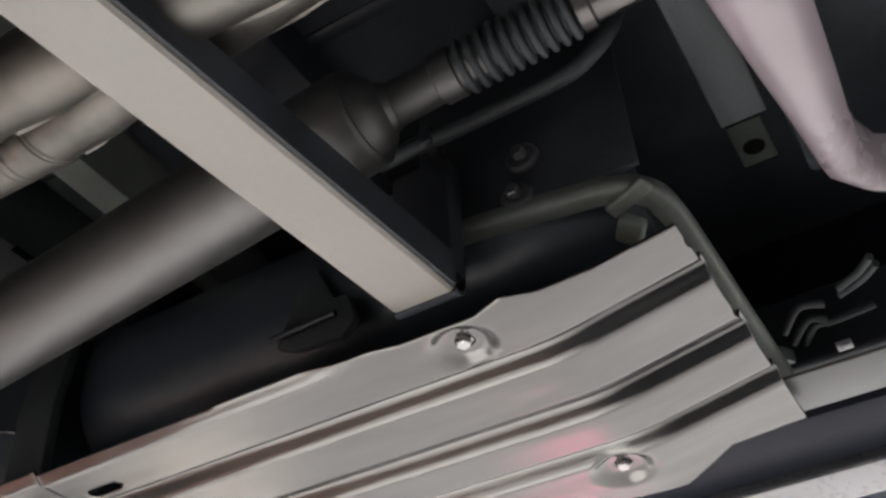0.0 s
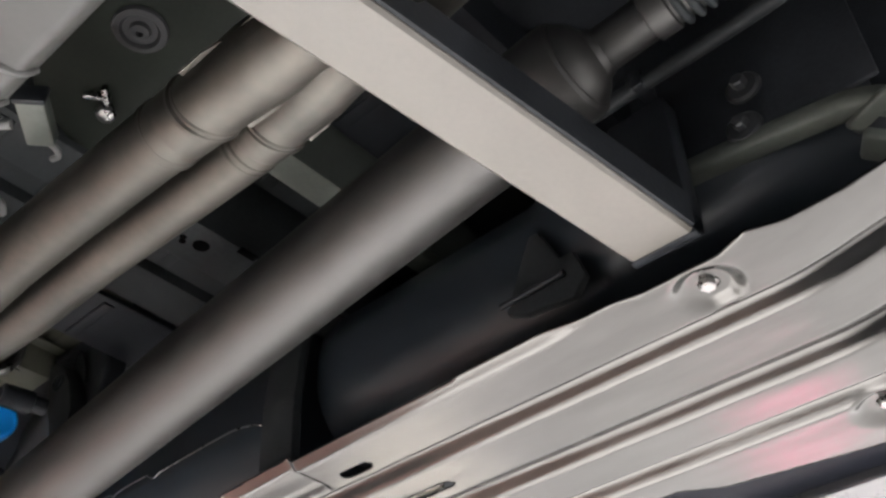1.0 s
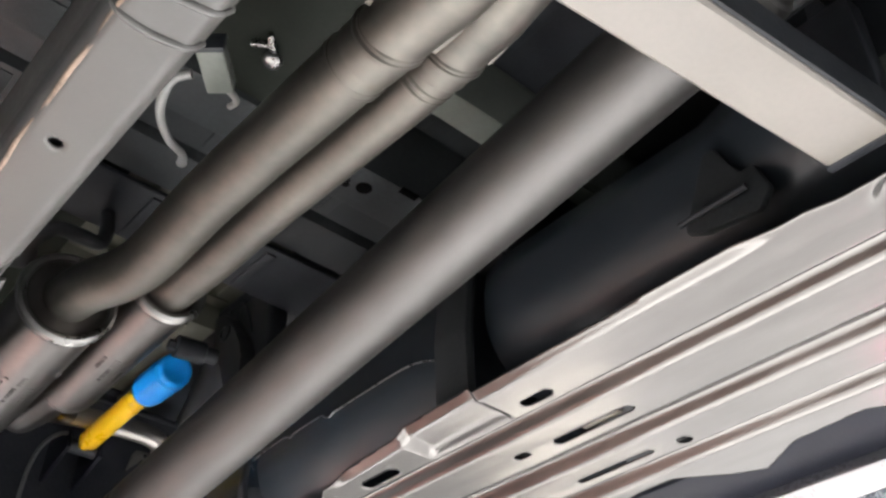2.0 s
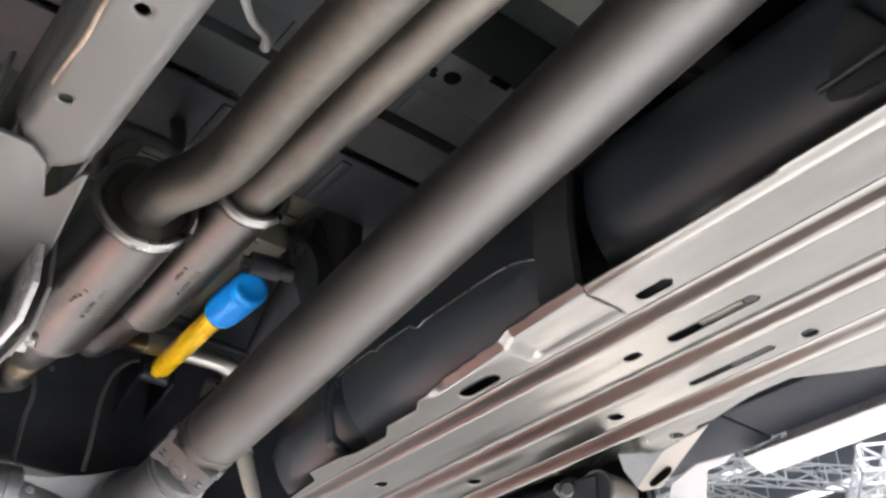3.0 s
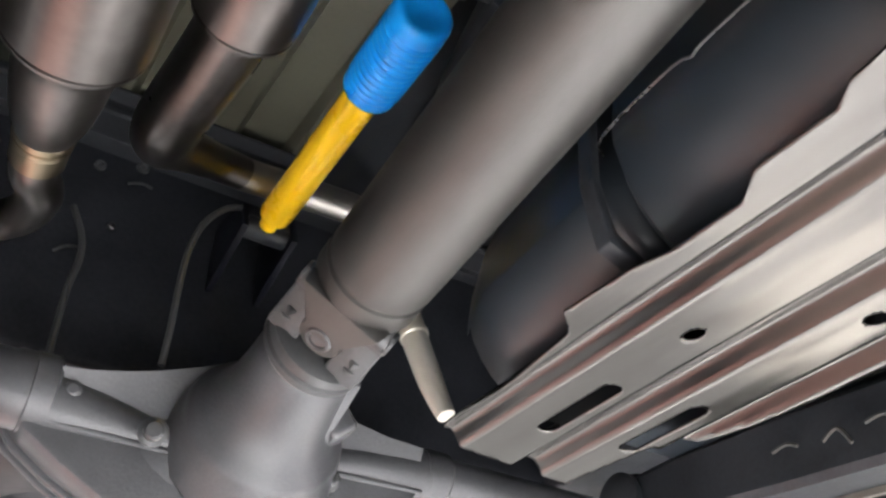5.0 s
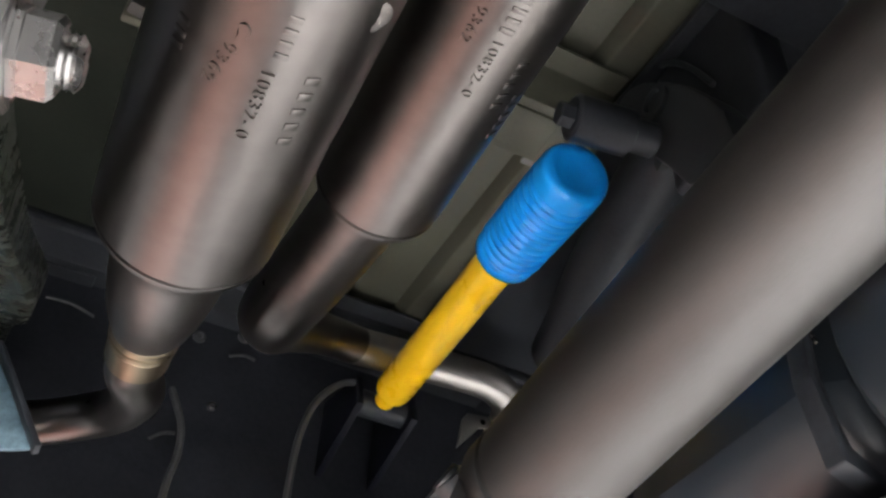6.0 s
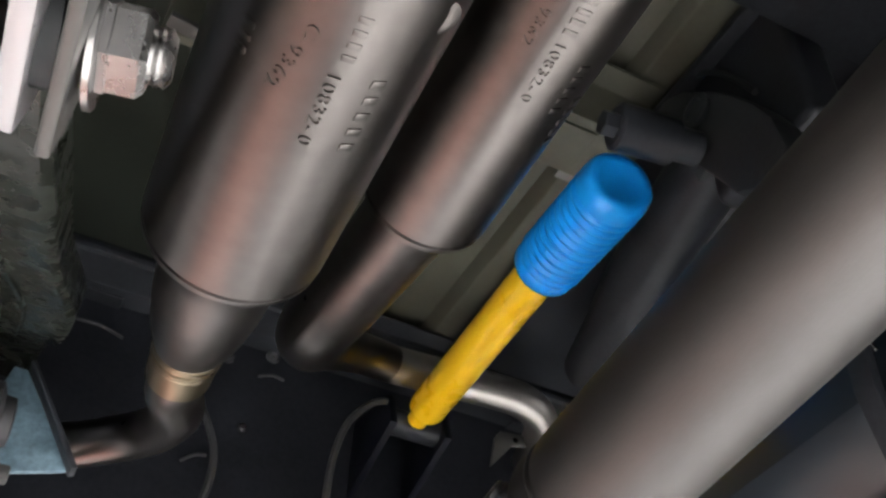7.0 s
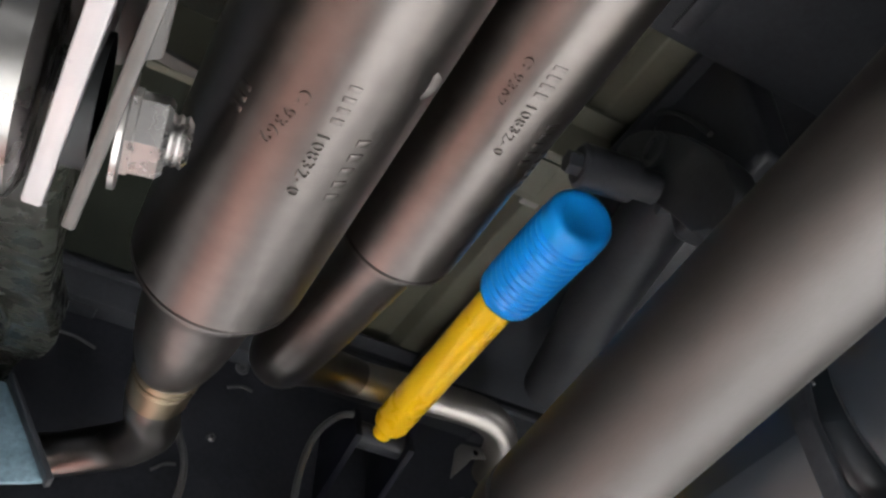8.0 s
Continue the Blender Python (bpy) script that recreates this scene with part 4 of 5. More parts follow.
# ---------------------------------------------------------------- control arms
def control_arm(a, b, label):
    a, b = Vector(a), Vector(b)
    ob = thing("control_arm", a, label, "control arm", "lower control arms")
    d = (b - a).normalized()
    out = d.cross(Vector((0, 0, 1))).normalized()
    up = out.cross(d)
    secs = []
    for k, w, h in ((0.03, 0.026, 0.034), (0.12, 0.030, 0.042), (0.3, 0.034, 0.048), (0.6, 0.034, 0.048), (0.85, 0.030, 0.042), (0.97, 0.026, 0.034)):
        c = a.lerp(b, k)
        secs.append([c + out * w * u + up * h * v for u, v in ((-1, -0.8), (-0.8, -1), (0.8, -1), (1, -0.8), (1, 0.8), (0.8, 1), (-0.8, 1), (-1, 0.8))])
    part("arm", loft(secs), BLACK, ob)
    cheek = []
    for k, off, lo, hi in ((-0.005, 0.0610, -0.044, 0.034), (0.05, 0.0605, -0.047, 0.036), (0.10, 0.056, -0.047, 0.036), (0.16, 0.047, -0.046, 0.037), (0.22, 0.038, -0.044, 0.038), (0.26, 0.033, -0.040, 0.038)):
        c = a.lerp(b, k)
        cheek.append([c - out * o + up * h for o, h in ((off, lo + 0.004), (off - 0.002, lo), (off - 0.03, lo), (off - 0.03, hi), (off - 0.004, hi), (off, hi - 0.005))])
    part("arm_cheek", loft(cheek), BLACK, ob, "flared black front end of the arm")
    lip = [[a.lerp(b, k) + out * w * u + up * h for u, h in ((0.75, -0.056), (1.25, -0.052), (1.25, -0.042), (0.75, -0.046))] for k, w in ((0.05, 0.03), (0.3, 0.036), (0.6, 0.036), (0.95, 0.03))]
    part("lower_lip", loft(lip), GREY, ob, "pale folded lower edge")
    for k, tall in ((0.20, 0.006), (0.30, 0.020), (0.42, 0.0), (0.50, 0.018), (0.60, 0.002)):
        c = a.lerp(b, k) - out * (0.0425 if k < 0.25 else 0.0345)
        part("weld_stitch", tube([c - up * tall - d * 0.016, c + up * 0.004, c - up * 0.35 * tall + d * 0.020], 0.0024, 4, 8), RAIL, ob, "pale weld stitch")
    part("front_bush", lathe(a - Vector((0.052, 0, 0)), a + Vector((0.010, 0, 0)), [(0, 0.034), (0.001, 0.0405), (0.061, 0.0415), (0.062, 0.036)], 40), GREY, ob, "pale grey bush sleeve")
    part("near_cheek", lathe(a - Vector((0.049, 0, 0)), a - Vector((0.085, 0, 0)), [(0, 0.039), (0.004, 0.0395), (0.008, 0.038), (0.009, 0.0001)], 40), BLACK, ob)
    part("cheek_rim", lathe(a - Vector((0.052, 0, 0)), a - Vector((0.085, 0, 0)), [(0, 0.0405), (0.001, 0.0432), (0.006, 0.0432), (0.0075, 0.0415), (0.0065, 0.0385)], 40, False), IRON, ob, "grey rolled rim of the bush")
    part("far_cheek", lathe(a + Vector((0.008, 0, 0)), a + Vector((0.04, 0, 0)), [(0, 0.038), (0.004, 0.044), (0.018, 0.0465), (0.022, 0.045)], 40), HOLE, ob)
    part("far_ring", lathe(a + Vector((0.030, 0, 0)), a + Vector((0.04, 0, 0)), [(0, 0.044), (0.001, 0.0485), (0.006, 0.0485), (0.007, 0.044)], 40), RAIL, ob)
    part("bolt_boss", lathe(Vector((1.182, 1.514, 1.478)), Vector((1.152, 1.500, 1.470)), [(0, 0.024), (0.006, 0.0225), (0.010, 0.020), (0.013, 0.014), (0.016, 0.0135), (0.018, 0.011), (0.018, 0.0001)], 32), IRON, ob)
    part("front_nut", hexagon(Vector((1.184, 1.538, 1.487)), Vector((1.168, 1.530, 1.483)), 0.011), ZINC, ob)
    part("rear_bush", lathe(b - Vector((0.04, 0, 0)), b + Vector((0.04, 0, 0)), [(0, 0.030), (0.003, 0.040), (0.012, 0.040), (0.016, 0.034), (0.026, 0.034), (0.03, 0.044), (0.05, 0.044), (0.054, 0.034), (0.064, 0.034), (0.068, 0.040), (0.077, 0.040), (0.08, 0.030)], 36), BLACK, ob)
    return ob


control_arm((1.235, 1.452, 1.452), (1.195, 2.14, 1.50), "black lower control arm of the axle with a grey bush")

# ---------------------------------------------------------------- wheel
wheel = thing("road_wheel", (1.74, 2.29, 1.56), "off-road wheel with a chunky block-tread tyre, its blocks lightened", "wheel")
TW = 0.29
wc = Vector((1.74, 2.29, 1.56))
tyre = part("tyre", lathe(wc - Vector((TW / 2, 0, 0)), wc + Vector((TW / 2, 0, 0)), [(0.02, 0.24), (0.0, 0.30), (0.0, 0.36), (0.012, 0.405), (0.035, 0.424), (TW - 0.035, 0.424), (TW - 0.012, 0.405), (TW, 0.36), (TW, 0.30), (TW - 0.02, 0.24)], 72, False), RUBBER, wheel)
part("rim", lathe(wc - Vector((TW / 2 - 0.02, 0, 0)), wc + Vector((TW / 2, 0, 0)), [(0, 0.245), (0.02, 0.235), (0.2, 0.23), (0.22, 0.08), (0.23, 0.0001)], 48, False), BLACK, wheel)
rng = random.Random(4)


def tread_block(cx, ang, wide, deep, skew):
    """One tyre block, its top face on the tread radius."""
    bm = bmesh.new()
    rings_ = []
    for r, k in ((0.418, 1.06), (0.440, 0.94)):
        ring = []
        for u, v in ((-1, -1), (1, -1), (1, 0.2), (0.6, 1), (-1, 1)):
            x = cx + u * wide * k + v * skew
            a = ang + (v * deep * k + u * skew * 0.5) / 0.43
            ring.append(bm.verts.new((x, wc.y - math.cos(a) * r, wc.z + math.sin(a) * r)))
        rings_.append(ring)
    bm.faces.new(rings_[0])
    bm.faces.new(rings_[1])
    for k in range(5):
        bm.faces.new((rings_[0][k], rings_[0][(k + 1) % 5], rings_[1][(k + 1) % 5], rings_[1][k]))
    return bm


for row, off in enumerate((-0.118, -0.062, 0.0, 0.062, 0.118)):
    for k in range(-11, 12):
        ang = (k + 0.5 * (row % 2)) * 0.118
        part("tread_block", tread_block(wc.x + off, ang, 0.0245, 0.0205, rng.uniform(0.003, 0.008) * (1 if row % 2 else -1)), TREAD, tyre)

# ---------------------------------------------------------------- body side
side = thing("truck_body", (1.6, 0.6, 1.6), "white painted body side whose lower edge shows beyond the frame", "body panel")
part("lower_flange", prism([(1.50, 1.575), (1.56, 1.555), (1.66, 1.60), (1.70, 1.75), (1.69, 1.75), (1.65, 1.61), (1.56, 1.567), (1.505, 1.587)], "y", -1.5, 1.36, 0.002), WHITE, side)
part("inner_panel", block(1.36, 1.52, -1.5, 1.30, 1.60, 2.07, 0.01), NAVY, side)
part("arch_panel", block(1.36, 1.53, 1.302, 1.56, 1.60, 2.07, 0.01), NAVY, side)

# ---------------------------------------------------------------- front of the tank, by the cab
lip_path = smooth_path([(0.795, 0.46, 1.662), (0.795, 0.37, 1.655), (0.795, 0.26, 1.640), (0.797, 0.215, 1.632), (0.806, 0.188, 1.624), (0.830, 0.172, 1.616), (0.90, 0.165, 1.606), (1.06, 0.160, 1.60), (1.22, 0.155, 1.60)], 6)
lip_rows = []
for k_, p in enumerate(lip_path):
    t_ = (lip_path[min(k_ + 1, len(lip_path) - 1)] - lip_path[max(k_ - 1, 0)]).normalized()
    o_ = t_.cross(Vector((0, 0, 1))).normalized()
    lip_rows.append([p + o_ * u + Vector((0, 0, w)) for u, w in ((-0.016, -0.001), (-0.012, -0.008), (0.012, -0.012), (0.017, -0.009), (0.019, 0.0), (0.015, 0.012), (-0.014, 0.012))])
part("front_lip", loft(lip_rows), FLANGE, tank, "flat grey-green moulded rim", sharp=50)
part("corner_pad", block(-0.030, 0.030, -0.009, 0.011, -0.004, 0.006, 0.004, 3, pose(0.797, 0.200, 1.614, 12, 0, 66)), FLANGE, tank, "paler raised pad on the rim's corner")
part("corner_rib", block(-0.020, 0.020, -0.016, 0.016, -0.008, 0.008, 0.006, 3, pose(0.835, 0.215, 1.603, 25, 0, 30)), PLASTIC, tank, "pale moulded rib inside the rim")
plate_b = thing("side_plate", (0.785, 0.3, 1.72), "black bolted steel side plate above the tank rim", "bracket")
part("plate", block(0.782, 0.79, 0.178, 0.46, 1.648, 1.93, 0.003), NEARBLACK, plate_b)
for y, z in ((0.326, 1.668), (0.314, 1.728)):
    b = part("bolt", hexagon((0.774, y, z), (0.762, y, z), 0.0095), IRON, plate_b)
    part("washer", lathe((0.783, y, z), (0.774, y, z), [(0, 0.022), (0.005, 0.022), (0.008, 0.018)], 28), IRON, b)
hang = thing("tank_hanger", (0.80, 0.62, 1.63), "grey moulded hanger bracket with a dark rod against the fuel tank", "bracket")
part("web", prism([(0.69, 1.60), (0.665, 1.66), (0.645, 1.706), (0.63, 1.706), (0.60, 1.645), (0.58, 1.645), (0.565, 1.60), (0.585, 1.575), (0.66, 1.585)], "x", 0.793, 0.806, 0.004), DARKPANEL, hang)
part("rod", tube([(0.787, 0.692, 1.610), (0.787, 0.592, 1.612)], 0.0045, 1, 12), BLACK, hang)

beam = thing("cab_beam", (0.9, -0.02, 1.73), "glossy white cab sill with a rounded lower corner", "body panel")
rows = []
for xa, ya, xb, yb in ((0.40, 0.075, 0.52, -0.055), (0.678, 0.044, 0.751, -0.054), (0.803, 0.028, 0.858, -0.052), (0.926, 0.010, 0.957, -0.048), (1.018, -0.001, 1.020, -0.051), (1.062, -0.033, 1.060, -0.067), (1.10, -0.085, 1.085, -0.105)):
    rows.append([(xa - 0.004, ya + 0.006, 1.75), (xa, ya, 1.725), (0.7 * xa + 0.3 * xb, 0.7 * ya + 0.3 * yb, 1.716), (0.4 * xa + 0.6 * xb, 0.4 * ya + 0.6 * yb, 1.720), (xb, yb, 1.745), (xb - 0.002, yb - 0.004, 1.80)])
part("sill_skin", folded(rows, 0.004, (0, 0, 1)), SILL_PINK, beam, sharp=75)
part("core", block(0.40, 1.04, -0.045, 0.02, 1.76, 1.93, 0.01), NEARBLACK, beam)
line = thing("fuel_line", (0.74, 0.35, 1.78), "dark grey fuel line that runs beside the drive shaft", "fuel line")
part("pipe", tube([(0.745, 0.50, 1.79), (0.74, 0.446, 1.783), (0.74, 0.252, 1.786), (0.74, 0.20, 1.80), (0.745, 0.16, 1.85), (0.75, 0.14, 1.93)], 0.011, 5, 16), DARKPANEL, line)
for y in (0.42,):
    part("clip", block(0.728, 0.765, y - 0.009, y + 0.009, 1.772, 1.802, 0.004), BLACK, line)
flat = thing("flat_bracket", (0.82, 0.07, 1.75), "grey-green flat bracket with a round hole under the cab", "bracket")
part("plate", block(0.64, 0.90, 0.036, 0.094, 1.762, 1.770, 0.002), DARKPANEL, flat)
part("lug", block(0.905, 0.985, 0.046, 0.090, 1.764, 1.770, 0.002), DARKGREEN, flat)
part("hole", lathe((0.953, 0.068, 1.7635), (0.953, 0.068, 1.766), [(0, 0.014), (0.002, 0.014)], 20), HOLE, flat)
loom = thing("wiring_loom", (1.15, 0.07, 1.66), "grey ribbed wiring conduit clipped under the cab", "wiring")
for run in (((1.204, 0.130), (1.165, 0.099), (1.167, 0.066)), ((1.236, 0.126), (1.200, 0.095), (1.205, 0.072)), ((1.266, 0.121), (1.220, 0.092), (1.212, 0.065), (1.214, 0.008)), ((1.143, 0.044), (1.134, 0.014), (1.100, -0.008)), ((1.158, 0.046), (1.150, 0.012), (1.118, -0.012))):
    part("conduit", tube([(x, y, 1.65 + 0.006 * (k % 2)) for k, (x, y) in enumerate(run)], 0.0055, 6, 12), DARKPANEL, loom)
part("clip", block(1.195, 1.212, 0.052, 0.072, 1.60, 1.606, 0.001), WHITE, loom, "small white clip")
part("junction", block(-0.032, 0.032, -0.012, 0.012, -0.012, 0.012, 0.004, 2, pose(1.262, 0.138, 1.64, 0, 0, -32)), PLASTIC, loom, "grey-green plastic junction")
part("left_bottom", block(1.165, 1.258, -1.2, 1.15, 1.556, 1.562, 0.002), RAIL, rail_l)

# ---------------------------------------------------------------- right side by the mufflers
kick = thing("frame_kickup", (0.18, 1.9, 1.7), "black painted frame section that rises over the axle", "frame rail")
kp = [(0.150, 1.62, 1.57), (0.156, 1.70, 1.585), (0.164, 1.794, 1.62), (0.175, 1.945, 1.69), (0.196, 2.08, 1.75), (0.192, 2.20, 1.80), (0.182, 2.28, 1.85), (0.17, 2.40, 1.89), (0.165, 2.7, 1.90)]
part("box_section", loft([[(x - 0.032, y - 0.012, z - 0.052), (x + 0.024, y - 0.012, z - 0.052), (x + 0.030, y - 0.01, z - 0.046), (x + 0.030, y + 0.004, z), (x + 0.024, y + 0.006, z + 0.006), (x - 0.032, y + 0.006, z + 0.006)] for x, y, z in [tuple(p) for p in smooth_path(kp, 5)]]), UNDERSEAL, kick, sharp=40)
part("weld_bead", tube([(x - 0.014, y - 0.012, z - 0.053) for x, y, z in kp[:6]], 0.003, 5, 8), UNDERSEAL, kick)

piv = thing("arm_pivot", (0.15, 1.56, 1.467), "plated pivot bolt through pale grey bracket plates and a bush", "pivot bolt")
axis = Vector((-1, 0.15, -0.06)).normalized()
b0 = Vector((0.229, 1.558, 1.466))
part("threaded_end", lathe(b0, b0 + axis, [(0, 0.0085), (0.0015, 0.0106)] + [(0.0025 + 0.0016 * k, 0.0107 if k % 2 else 0.0118) for k in range(9)] + [(0.02, 0.0118)], 36), ZINC, piv)
part("nut", lathe(b0 + axis * 0.026, b0 + axis * 0.009, [(0, 0.0195), (0.003, 0.0195), (0.0035, 0.0185), (0.0145, 0.0185), (0.017, 0.0160)], 6), ZINC, piv)
part("washer", lathe(b0 + axis * 0.0292, b0 + axis * 0.0262, [(0, 0.0262), (0.0024, 0.0262), (0.003, 0.0255)], 40), ZINC, piv)
for x, corner, half, paint_ in ((0.1955, 1.434, 0.003, RAIL), (0.1785, 1.440, 0.0045, WHITE)):
    part("bracket_plate", prism([(1.600, corner), (1.612, corner + 0.03), (1.60, 1.56), (1.46, 1.575), (1.42, 1.47), (1.45, corner - 0.012), (1.52, corner - 0.010)], "x", x - half, x + half, 0.0015), paint_, piv)
part("bush", lathe((0.166, 1.562, 1.478), (0.05, 1.575, 1.470), [(0, 0.046), (0.004, 0.054), (0.016, 0.054), (0.018, 0.062), (0.1, 0.062), (0.103, 0.056)], 48), RIM, piv)
part("spacer", lathe((0.190, 1.563, 1.475), (0.17, 1.566, 1.474), [(0, 0.03), (0.012, 0.03)], 32), DARKPANEL, piv)

coil = thing("axle_bush", (0.17, 2.25, 1.47), "ribbed black rubber bush beside a blue plated bracket on the axle", "bush")
part("rubber", lathe((0.10, 2.24, 1.672), (0.222, 2.24, 1.684), [(0, 0.028), (0.004, 0.040), (0.02, 0.040), (0.024, 0.032), (0.034, 0.032), (0.038, 0.042), (0.056, 0.042), (0.060, 0.032), (0.070, 0.032), (0.074, 0.039), (0.090, 0.038), (0.094, 0.026), (0.104, 0.024), (0.106, 0.016)], 40), RUBBER, coil)
part("bracket", prism([(0.186, 1.765), (0.200, 1.765), (0.271, 1.665), (0.258, 1.660), (0.205, 1.644), (0.165, 1.65)], "y", 2.272, 2.278, 0.001), BLUESTEEL, coil, "blue zinc-plated triangular bracket")
part("bracket_edge", prism([(0.200, 1.768), (0.205, 1.768), (0.278, 1.662), (0.272, 1.659)], "y", 2.255, 2.276, 0.001), BLACK, coil)
part("seat", block(0.08, 0.219, 2.230, 2.245, 1.618, 1.634, 0.003), RAIL, coil)
part("strut", block(0.190, 0.208, 2.230, 2.245, 1.47, 1.618, 0.003), RAIL, coil)

# ---------------------------------------------------------------- wiring by the right rail
mount = thing("body_mount", (0.3, 0.87, 1.87), "dark green-grey bracket with a round rubber body mount", "bracket")
part("bracket", prism([(0.205, 0.55), (0.41, 0.55), (0.42, 0.90), (0.39, 1.12), (0.27, 1.06), (0.215, 0.98)], "z", 1.872, 1.885, 0.003), DARKGREEN, mount)
part("rubber_ring", lathe((0.303, 0.862, 1.874), (0.303, 0.862, 1.84), [(0, 0.034), (0.005, 0.036), (0.009, 0.034), (0.011, 0.026), (0.006, 0.022), (0.006, 0.014), (0.012, 0.012), (0.014, 0.005), (0.006, 0.004)], 40), RUBBER, mount)
plug = thing("wiring_connector", (0.26, 0.96, 1.74), "grey-green plastic wiring connector with a pale curved cable", "connector")
part("housing", block(-0.017, 0.017, -0.036, 0.036, -0.012, 0.012, 0.003, 2, pose(0.253, 0.957, 1.735, 0, 0, -42)), PLASTIC, plug)
part("lip", block(-0.019, 0.019, -0.004, 0.004, -0.014, 0.014, 0.002, 2, pose(0.229, 0.930, 1.735, 0, 0, -42)), BLACK, plug)
part("cable", tube([(0.236, 0.985, 1.732), (0.222, 1.005, 1.730), (0.2264, 1.041, 1.729), (0.2427, 1.077, 1.730), (0.2715, 1.108, 1.731), (0.298, 1.124, 1.735), (0.309, 1.146, 1.74)], (0.0066, 0.0066, 0.0066, 0.006, 0.0055, 0.0055, 0.0075), 6, 12), LOOM, plug, "pale grey cable")
part("cable_clip", tube([(0.268, 0.984, 1.737), (0.283, 0.984, 1.737), (0.296, 0.988, 1.738), (0.306, 1.000, 1.742), (0.305, 1.015, 1.745)], 0.0045, 5, 10), LOOM, plug, "short curved pale lead")
stud = thing("clamp_stud", (0.349, 0.996, 1.872), "plated clamp stud with a round domed head", "bolt")
part("head", lathe((0.349, 1.006, 1.872), (0.349, 1.006, 1.84), [(0, 0.006), (0.009, 0.006), (0.010, 0.0135), (0.014, 0.0138), (0.018, 0.012), (0.021, 0.007), (0.022, 0.001)], 28), ZINC, stud)
part("clamp", join(block(-0.022, 0.012, -0.004, 0.004, -0.007, 0.007, 0.002, 2, pose(0.338, 0.990, 1.866, 0, 0, 50)), block(-0.016, 0.016, -0.003, 0.003, -0.006, 0.006, 0.002, 2, pose(0.325, 0.996, 1.868, 0, 0, -35))), ZINC, stud)

loop = thing("brake_hose", (0.27, 1.5, 1.8), "looped black rubber brake hose above the mufflers", "hose")
part("hose", tube([(0.245, 1.70, 1.86), (0.256, 1.591, 1.80), (0.243, 1.536, 1.80), (0.261, 1.493, 1.81), (0.298, 1.485, 1.81), (0.338, 1.508, 1.83), (0.36, 1.56, 1.90), (0.37, 1.62, 1.985)], 0.013, 6, 16), RUBBER, loop)
part("ferrule", tube([(0.2455, 1.70, 1.86), (0.243, 1.735, 1.875)], 0.010, 1, 14), ZINC, loop)
ledge = thing("bed_mount_tab", (0.245, 1.86, 1.9), "pale painted edge of a bed mounting tab", "bracket")
part("tab", block(-0.030, 0.030, -0.007, 0.007, -0.004, 0.004, 0.001, 2, pose(0.243, 1.880, 1.905, 0, 0, 8)), RAIL, ledge)
part("web", block(0.21, 0.28, 1.885, 1.895, 1.90, 2.0, 0.002), OLIVE, ledge)

# ---------------------------------------------------------------- above the axle
sb = thing("shock_bracket", (0.72, 1.75, 1.87), "black cast upper bracket that carries the shock absorber", "bracket")
part("pale_label", block(0.690, 0.716, 1.972, 1.987, 2.048, 2.0535, 0.001), LOOM, sb)
part("housing", prism([(1.824, 2.002), (1.800, 2.004), (1.774, 1.989), (1.743, 1.955), (1.715, 1.918), (1.692, 1.878), (1.678, 1.844), (1.672, 1.80), (1.690, 1.772), (1.712, 1.782), (1.738, 1.800), (1.758, 1.841), (1.778, 1.876), (1.801, 1.925)], "x", 0.712, 0.752, 0.007), DARKPANEL, sb)
part("boss", lathe((0.712, 1.758, 1.935), (0.69, 1.758, 1.935), [(0, 0.019), (0.005, 0.019), (0.007, 0.013), (0.003, 0.011)], 24), DARKPANEL, sb)
part("arch_rim", tube([(0.745, 1.822, 2.03), (0.745, 1.806, 2.045), (0.745, 1.785, 2.043), (0.745, 1.757, 2.02), (0.745, 1.732, 1.98), (0.745, 1.712, 1.935)], 0.0035, 5, 10), DARKPANEL, sb)
part("web", block(0.752, 0.80, 1.66, 1.80, 1.86, 2.05, 0.01, 3), BLACK, sb)
tb = thing("track_bar", (0.74, 1.9, 1.86), "black track bar that slopes behind the shock absorber", "track bar")
part("bar", tube([(0.768, 1.79, 1.94), (0.765, 1.81, 1.93), (0.806, 1.97, 1.945), (0.85, 2.10, 1.955), (0.88, 2.20, 1.96)], (0.030, 0.041, 0.042, 0.042, 0.042), 4, 24), BLACK, tb)
part("end_eye", lathe((0.735, 1.795, 1.93), (0.80, 1.775, 1.93), [(0, 0.030), (0.004, 0.036), (0.06, 0.036), (0.064, 0.030)], 32), DARKPANEL, tb)
tail = thing("rear_crossmember", (0.68, 2.5, 1.85), "black box crossmember over the axle", "crossmember")
part("box", block(-0.3, 1.7, 2.42, 2.56, 1.63, 2.034, 0.015, 3), NIGHT, tail)
# added studs and lines stand in for faint specks of light on the box
for x, z, r in ((0.492, 1.984, 0.010), (0.634, 1.895, 0.010), (0.632, 1.846, 0.009), (0.468, 1.8605, 0.006), (0.430, 1.961, 0.009)):
    part("glint_stud", lathe((x, 2.424, z), (x, 2.40, z), [(0, r), (0.008, r), (0.010, r * 0.6), (0.007, r * 0.4)], 16), IRON, tail, "small added stud that stands in for a glint")
for x0, z0, x1, z1 in ((0.225, 1.948, 0.290, 1.940), (0.476, 1.944, 0.512, 1.950), (0.400, 1.790, 0.4295, 1.8065)):
    part("glint_line", tube([(x0, 2.416, z0), ((x0 + x1) / 2, 2.413, (z0 + z1) / 2 + 0.003), (x1, 2.416, z1)], 0.0022, 5, 8), IRON, tail, "short thin added line that stands in for a glint")
